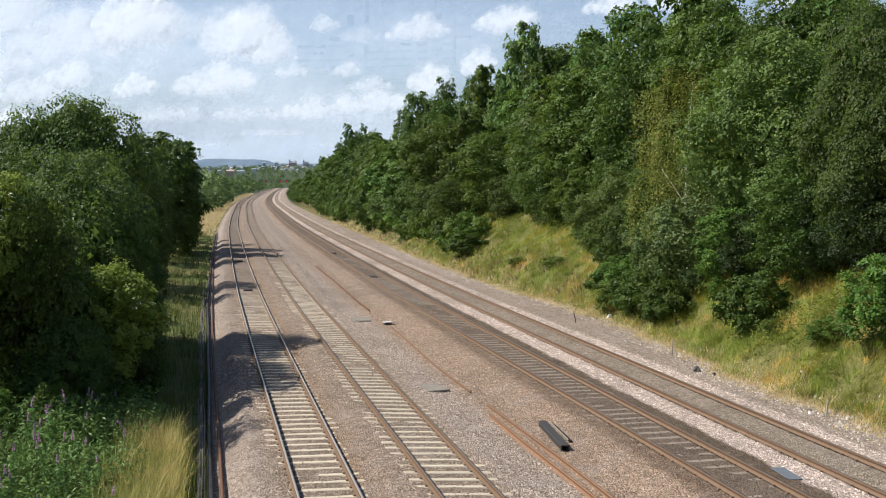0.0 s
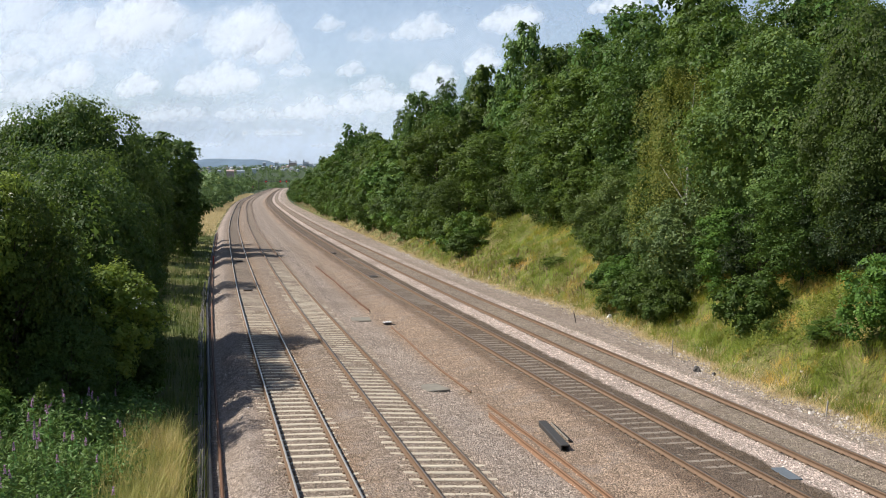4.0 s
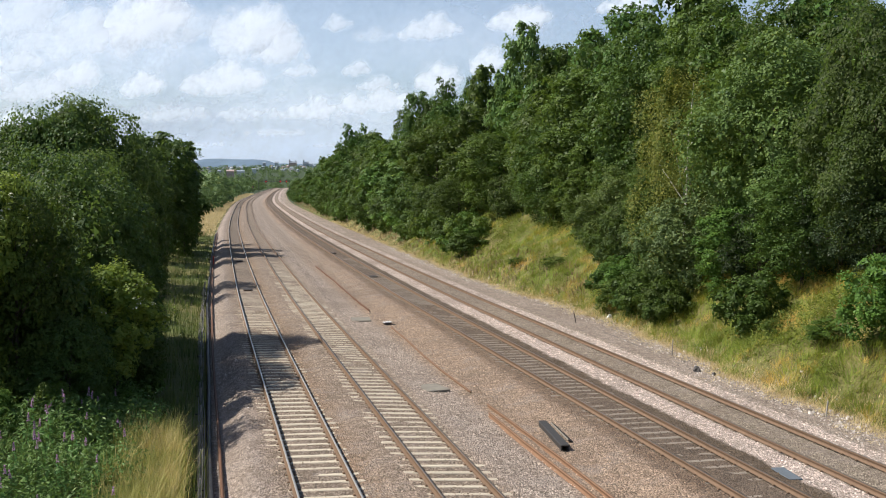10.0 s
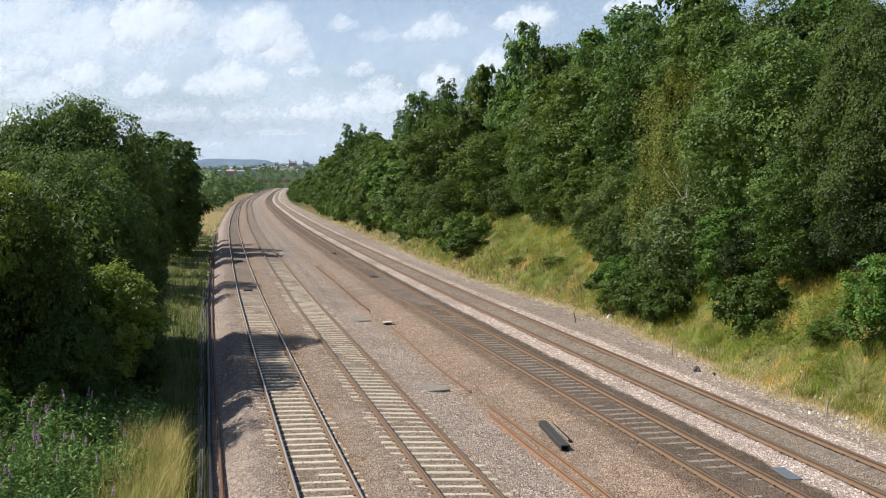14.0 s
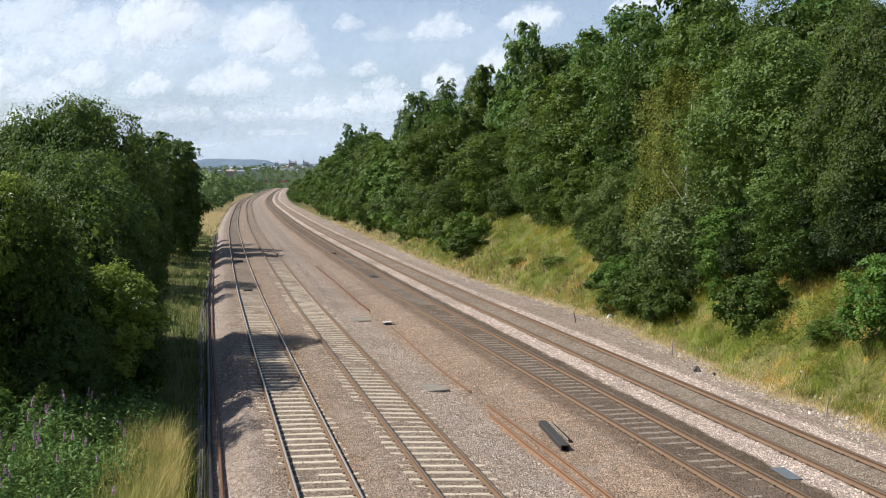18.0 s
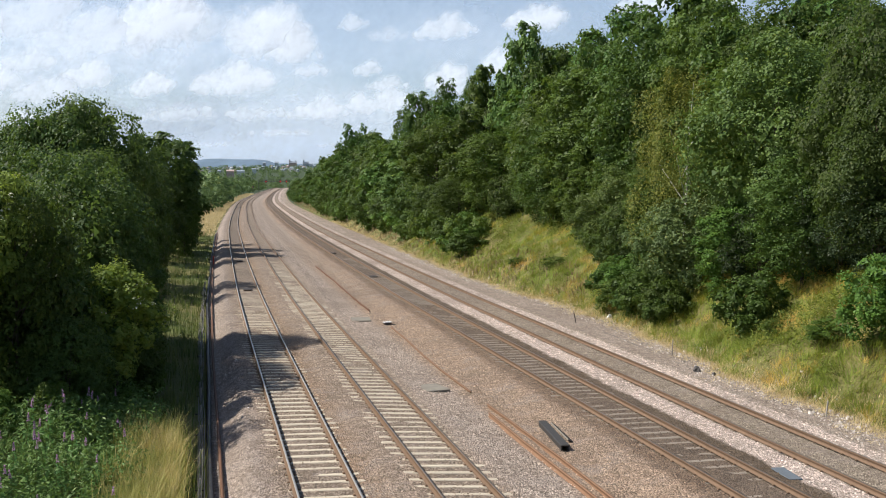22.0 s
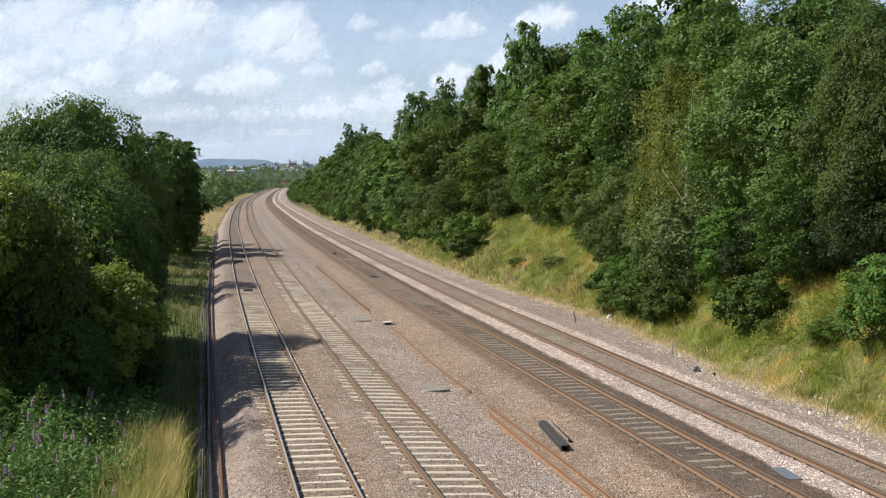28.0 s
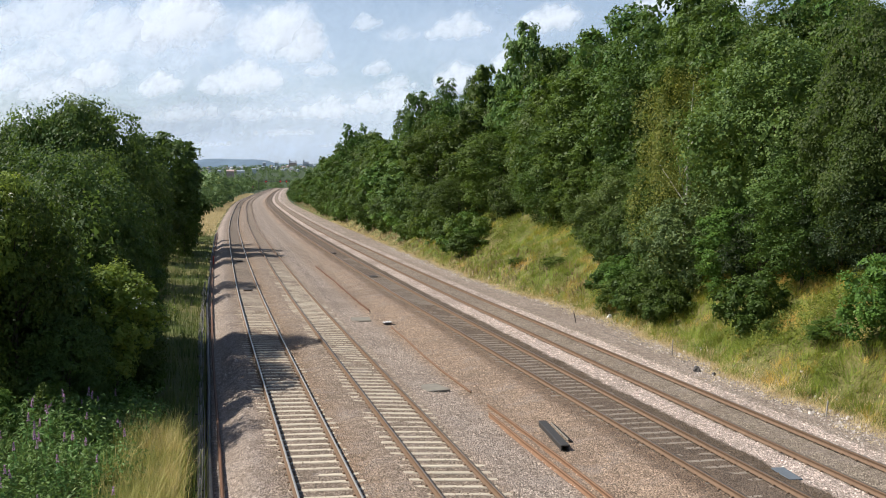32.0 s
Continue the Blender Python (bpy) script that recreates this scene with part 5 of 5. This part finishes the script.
def cloud_mat():
    """Thick white vapour: light spreads round inside it, so its shading normal leans towards the sun."""
    w = Mat("cloud", 1.0)
    co = w.co
    body, thick, rough = w.attr("body"), w.attr("thick"), w.attr("rough")
    n1, n2 = w.noise(0.012, 4.0, 0.58, co=co), w.noise(0.045, 2.0, 0.5, co=co)
    ragged = w.math("ADD", w.math("MULTIPLY", w.math("SUBTRACT", n1, 0.5), 1.9), w.math("MULTIPLY", w.math("SUBTRACT", n2, 0.5), 0.4))
    d = w.math("ADD", body, w.math("MULTIPLY", ragged, rough))
    alpha = w.node("ShaderNodeMapRange", Value=d, From_Min=-0.1, From_Max=1.5)
    alpha.interpolation_type = "SMOOTHSTEP"
    rim = w.node("ShaderNodeMapRange", Value=body, From_Min=-0.35, From_Max=0.3)
    rim.interpolation_type = "SMOOTHSTEP"
    a = w.math("MULTIPLY", w.math("MULTIPLY", alpha.outputs[0], rim.outputs[0]), thick)
    bump = w.node("ShaderNodeBump", Height=n1, Strength=w.math("MULTIPLY", rough, 0.2), Distance=40.0)
    lean = w.t.nodes.new("ShaderNodeVectorMath")
    lean.operation = "ADD"
    w.put(lean.inputs[0], bump.outputs["Normal"])
    lean.inputs[1].default_value = sun_dir * 1.1
    unit_n = w.t.nodes.new("ShaderNodeVectorMath")
    unit_n.operation = "NORMALIZE"
    w.put(unit_n.inputs[0], lean.outputs[0])
    # veils take a bluer colour, which paints haze over the low sky
    dif = w.node("ShaderNodeBsdfDiffuse", Color=w.mix(rough, (0.62, 0.76, 0.98), (0.62, 0.68, 0.77)), Normal=unit_n.outputs[0])
    glow = w.node("ShaderNodeBsdfTranslucent", Color=(0.72, 0.81, 0.92, 1))
    both = w.node("ShaderNodeMixShader", Fac=0.3)
    clear = w.node("ShaderNodeBsdfTransparent")
    mx = w.node("ShaderNodeMixShader", Fac=a)
    for x, y in ((dif.outputs[0], both.inputs[1]), (glow.outputs[0], both.inputs[2]), (clear.outputs[0], mx.inputs[1]), (both.outputs[0], mx.inputs[2]),
                 (mx.outputs[0], w.t.nodes["Material Output"].inputs["Surface"])):
        w.t.links.new(x, y)
    return w.m


CLOUD = cloud_mat()
CLOUD_FAR = 3200.0


def cloud(az, el, wide, high, thick=1.0, seed=0):
    """A cloud: a relief of many round billows over a flatter base. az, el: tangents of its direction; wide, high: its half sizes as tangents."""
    rng = np.random.default_rng(100 + seed)
    veil = wide > 0.2
    bank = not veil and wide > 0.075
    D = (3560 + 55 * (seed % 9)) / (1 + 0.25 * az - 0.3 * el) if bank else (4500 if el < 0.06 else 4250) / (1 + 0.15 * az - 0.25 * el) if veil else CLOUD_FAR / (1 + 0.35 * az - 0.3 * el)       # one slanted layer, so that no cloud shades another
    rw, rh = wide * D, high * D
    n = 44
    pu = rng.normal(0, 0.42, n).clip(-0.95, 0.95) * rw
    top = np.sqrt(np.clip(1 - (pu / rw) ** 2, 0, 1))
    pv = (-0.45 + rng.random(n) * 1.15 * top) * rh
    pr = (0.17 + 0.42 * rng.random(n) ** 2) * min(rh * 1.15, rw) * (0.65 + 0.5 * top)
    gx = np.linspace(-1.75 * rw, 1.75 * rw, int(min(56, max(26, 26 * rw / rh))))
    gz = np.linspace(-1.5 * rh, 1.9 * rh, 30)
    X, Z = np.meshgrid(gx, gz, indexing="ij")
    wx, wz = X + wave(X, Z, rh * 0.5, seed) * rh * 0.16, Z + wave(Z, X, rh * 0.4, seed + 3.0) * rh * 0.16
    soft = np.full(X.shape, 0.02)
    bulge = np.zeros(X.shape)
    for u, v, r in zip(pu, pv, pr):
        d2 = ((wx - u) ** 2 + (wz - v) ** 2) / (1.5 * r) ** 2
        soft = soft + np.exp(4.0 * (1 - np.minimum(d2, 3)))
        bulge = bulge + (np.clip(1 - d2, 0, 1) ** 2 * r * 0.065) ** 2
    body = np.log(soft) / 4.0 - 0.15
    bulge = np.sqrt(bulge)
    body = np.where(Z < 0.1 * rh, body - ((0.1 * rh - Z) / rh) * 0.75, body)
    if bank:          # a broad, soft bank
        body = 0.95 - (X / (1.5 * rw)) ** 2 - ((Z - 0.1 * rh) / (1.4 * rh)) ** 2
        bulge *= 0.5
    # veils are haze sheets added to whiten the sky and hide its yellow horizon
    if veil:          # a veil: smooth, fading out on all sides
        body = 1.1 - (X / (1.6 * rw)) ** 2 - ((Z - 0.2 * rh) / (1.5 * rh)) ** 2
        bulge *= 0
    m = len(gz)
    i = (np.arange(len(gx) - 1)[:, None] * m + np.arange(m - 1)[None]).ravel()
    f = np.stack([i, i + m, i + m + 1, i + 1], 1)
    f = f[(body.ravel()[f] > -0.35).any(1)]
    used, inv = np.unique(f, return_inverse=True)
    v = np.stack([X, -0.15 * X + 0.25 * Z if veil else -0.25 * X + 0.3 * Z - bulge if bank else -0.35 * X + 0.3 * Z - bulge, Z], -1).reshape(-1, 3)[used]
    me = mesh_from("cloud", v, inv.reshape(-1, 4), CLOUD, smooth_faces=True)
    for name, val in (("body", body.ravel()[used]), ("thick", np.full(len(used), thick)), ("rough", np.full(len(used), 0.3 if veil else 0.8 if bank else 1.0))):
        at = me.attributes.new(name, "FLOAT", "POINT")
        at.data.foreach_set("value", val.astype(np.float32))
    ob = new("cloud", me)
    ob.matrix_world = pose(az * D, D, EYE[2] + el * D)
    tagged(ob, "soft-edged white cumulus cloud or smooth haze sheet" if thick > 0.6 else "thin pale cloud or haze veil", "cloud", "clouds drifting across the sky")
    CLOUDS.append((ob, az, el, D))


def build_clouds():
    F, CX, CY = 1898.0, 784.0, 322.7
    heaps = [(240, 55, 95, 62, 1.0), (262, 25, 45, 40, 1.0), (120, 75, 120, 60, 0.75), (20, 40, 110, 55, 0.7), (-120, 60, 120, 60, 0.9), (430, 72, 70, 48, 1.0), (480, 95, 50, 35, 0.9), (385, 150, 88, 34, 1.0), (515, 130, 30, 14, 0.6), (243, 155, 45, 24, 0.95), (125, 140, 48, 28, 0.9), (60, 165, 70, 28, 0.8), (-40, 150, 70, 30, 0.9), (10, 115, 60, 25, 0.7), (40, 215, 55, 22, 0.95)]
    puffs = [(575, 50, 26, 15, 0.6), (620, 128, 30, 15, 0.7), (655, 155, 38, 15, 0.75), (650, 187, 85, 24, 0.95), (545, 200, 60, 20, 0.9), (430, 205, 90, 18, 0.6), (300, 205, 80, 18, 0.55), (745, 60, 62, 26, 0.85), (897, 42, 48, 32, 1.0), (766, 150, 38, 34, 1.0), (848, 120, 28, 28, 1.0), (1080, 18, 45, 22, 1.0), (1200, 10, 60, 25, 0.9)]
    streaks = [(640, 70, 40, 14, 0.35), (330, 60, 60, 30, 0.45), (100, 250, 120, 16, 0.7), (470, 237, 75, 9, 0.5), (360, 258, 60, 6, 0.45), (590, 258, 65, 6, 0.4), (1420, 10, 60, 20, 0.7), (420, 100, 480, 110, 0.58), (1250, 40, 420, 110, 0.4), (450, 272, 480, 66, 1.1)]
    banks = [(110, 95, 200, 85, 0.75), (-60, 160, 190, 70, 0.7), (400, 150, 150, 70, 0.5), (250, 222, 200, 36, 0.6), (610, 200, 150, 42, 0.5), (770, 85, 150, 50, 0.25)]
    for k, (x, y, w, h, t) in enumerate(heaps + puffs + streaks + banks):
        cloud((x - CX) / F, (CY - y) / F, w / F, h / F, t, k)


build_ground()
build_ballast()
build_track(0, TRACKS[0], 0.683, CONCRETE, "railway track on pale concrete sleepers with polished rails", RAIL_BROWN, 0.0, -10.39)
build_track(1, TRACKS[1], 0.683, CONCRETE, "railway track on pale concrete sleepers with brown rails", RAIL_BROWN, 0.0, -10.19)
build_track(2, TRACKS[2], 0.683, CONCRETE_DIRTY, "railway track on dark oily sleepers", RAIL_GREY, 0.008, -10.59)
build_track(3, TRACKS[3], 0.683, CONCRETE_DIRTY, "railway track with sleepers nearly buried in stone", RAIL_GREY, 0.03, -10.29)
build_trees()
build_grass()
build_fireweed()
build_stones()
build_rubble()
build_lineside()
build_woods()
build_town()
build_ridge()
build_gantry()
build_clouds()


def motions():
    """Clouds drift to the right, higher ones faster; the taller trees sway in the wind."""
    for ob, az, el, D in CLOUDS:
        go = 0.27 * el * D
        walk(ob, [(t, pose(az * D + go * t / 32.0, D, EYE[2] + el * D + 0.008 * el * D * t / 32.0)) for t in (0.0, 8.0, 16.0, 24.0, 32.0)])
    rng = random.Random(77)
    for ob in SWAYING:
        m0 = ob.matrix_basis.copy()
        size = m0.to_scale()
        a, b, turn = rng.uniform(0, 6.28), rng.uniform(0, 6.28), rng.uniform(0, 3.14)
        rows = []
        for i in range(33):
            lean = 0.22 * math.sin(i * 1.15 + a) + 0.14 * math.sin(i * 2.4 + b) + 0.1
            m = Matrix.Translation(m0.translation) @ Matrix.Rotation(radians(lean), 4, Vector((math.sin(turn) * 0.4, 1, 0))) @ m0.to_quaternion().to_matrix().to_4x4()
            rows.append((float(i), m))
        walk(ob, rows)
        ob.scale = size


motions()
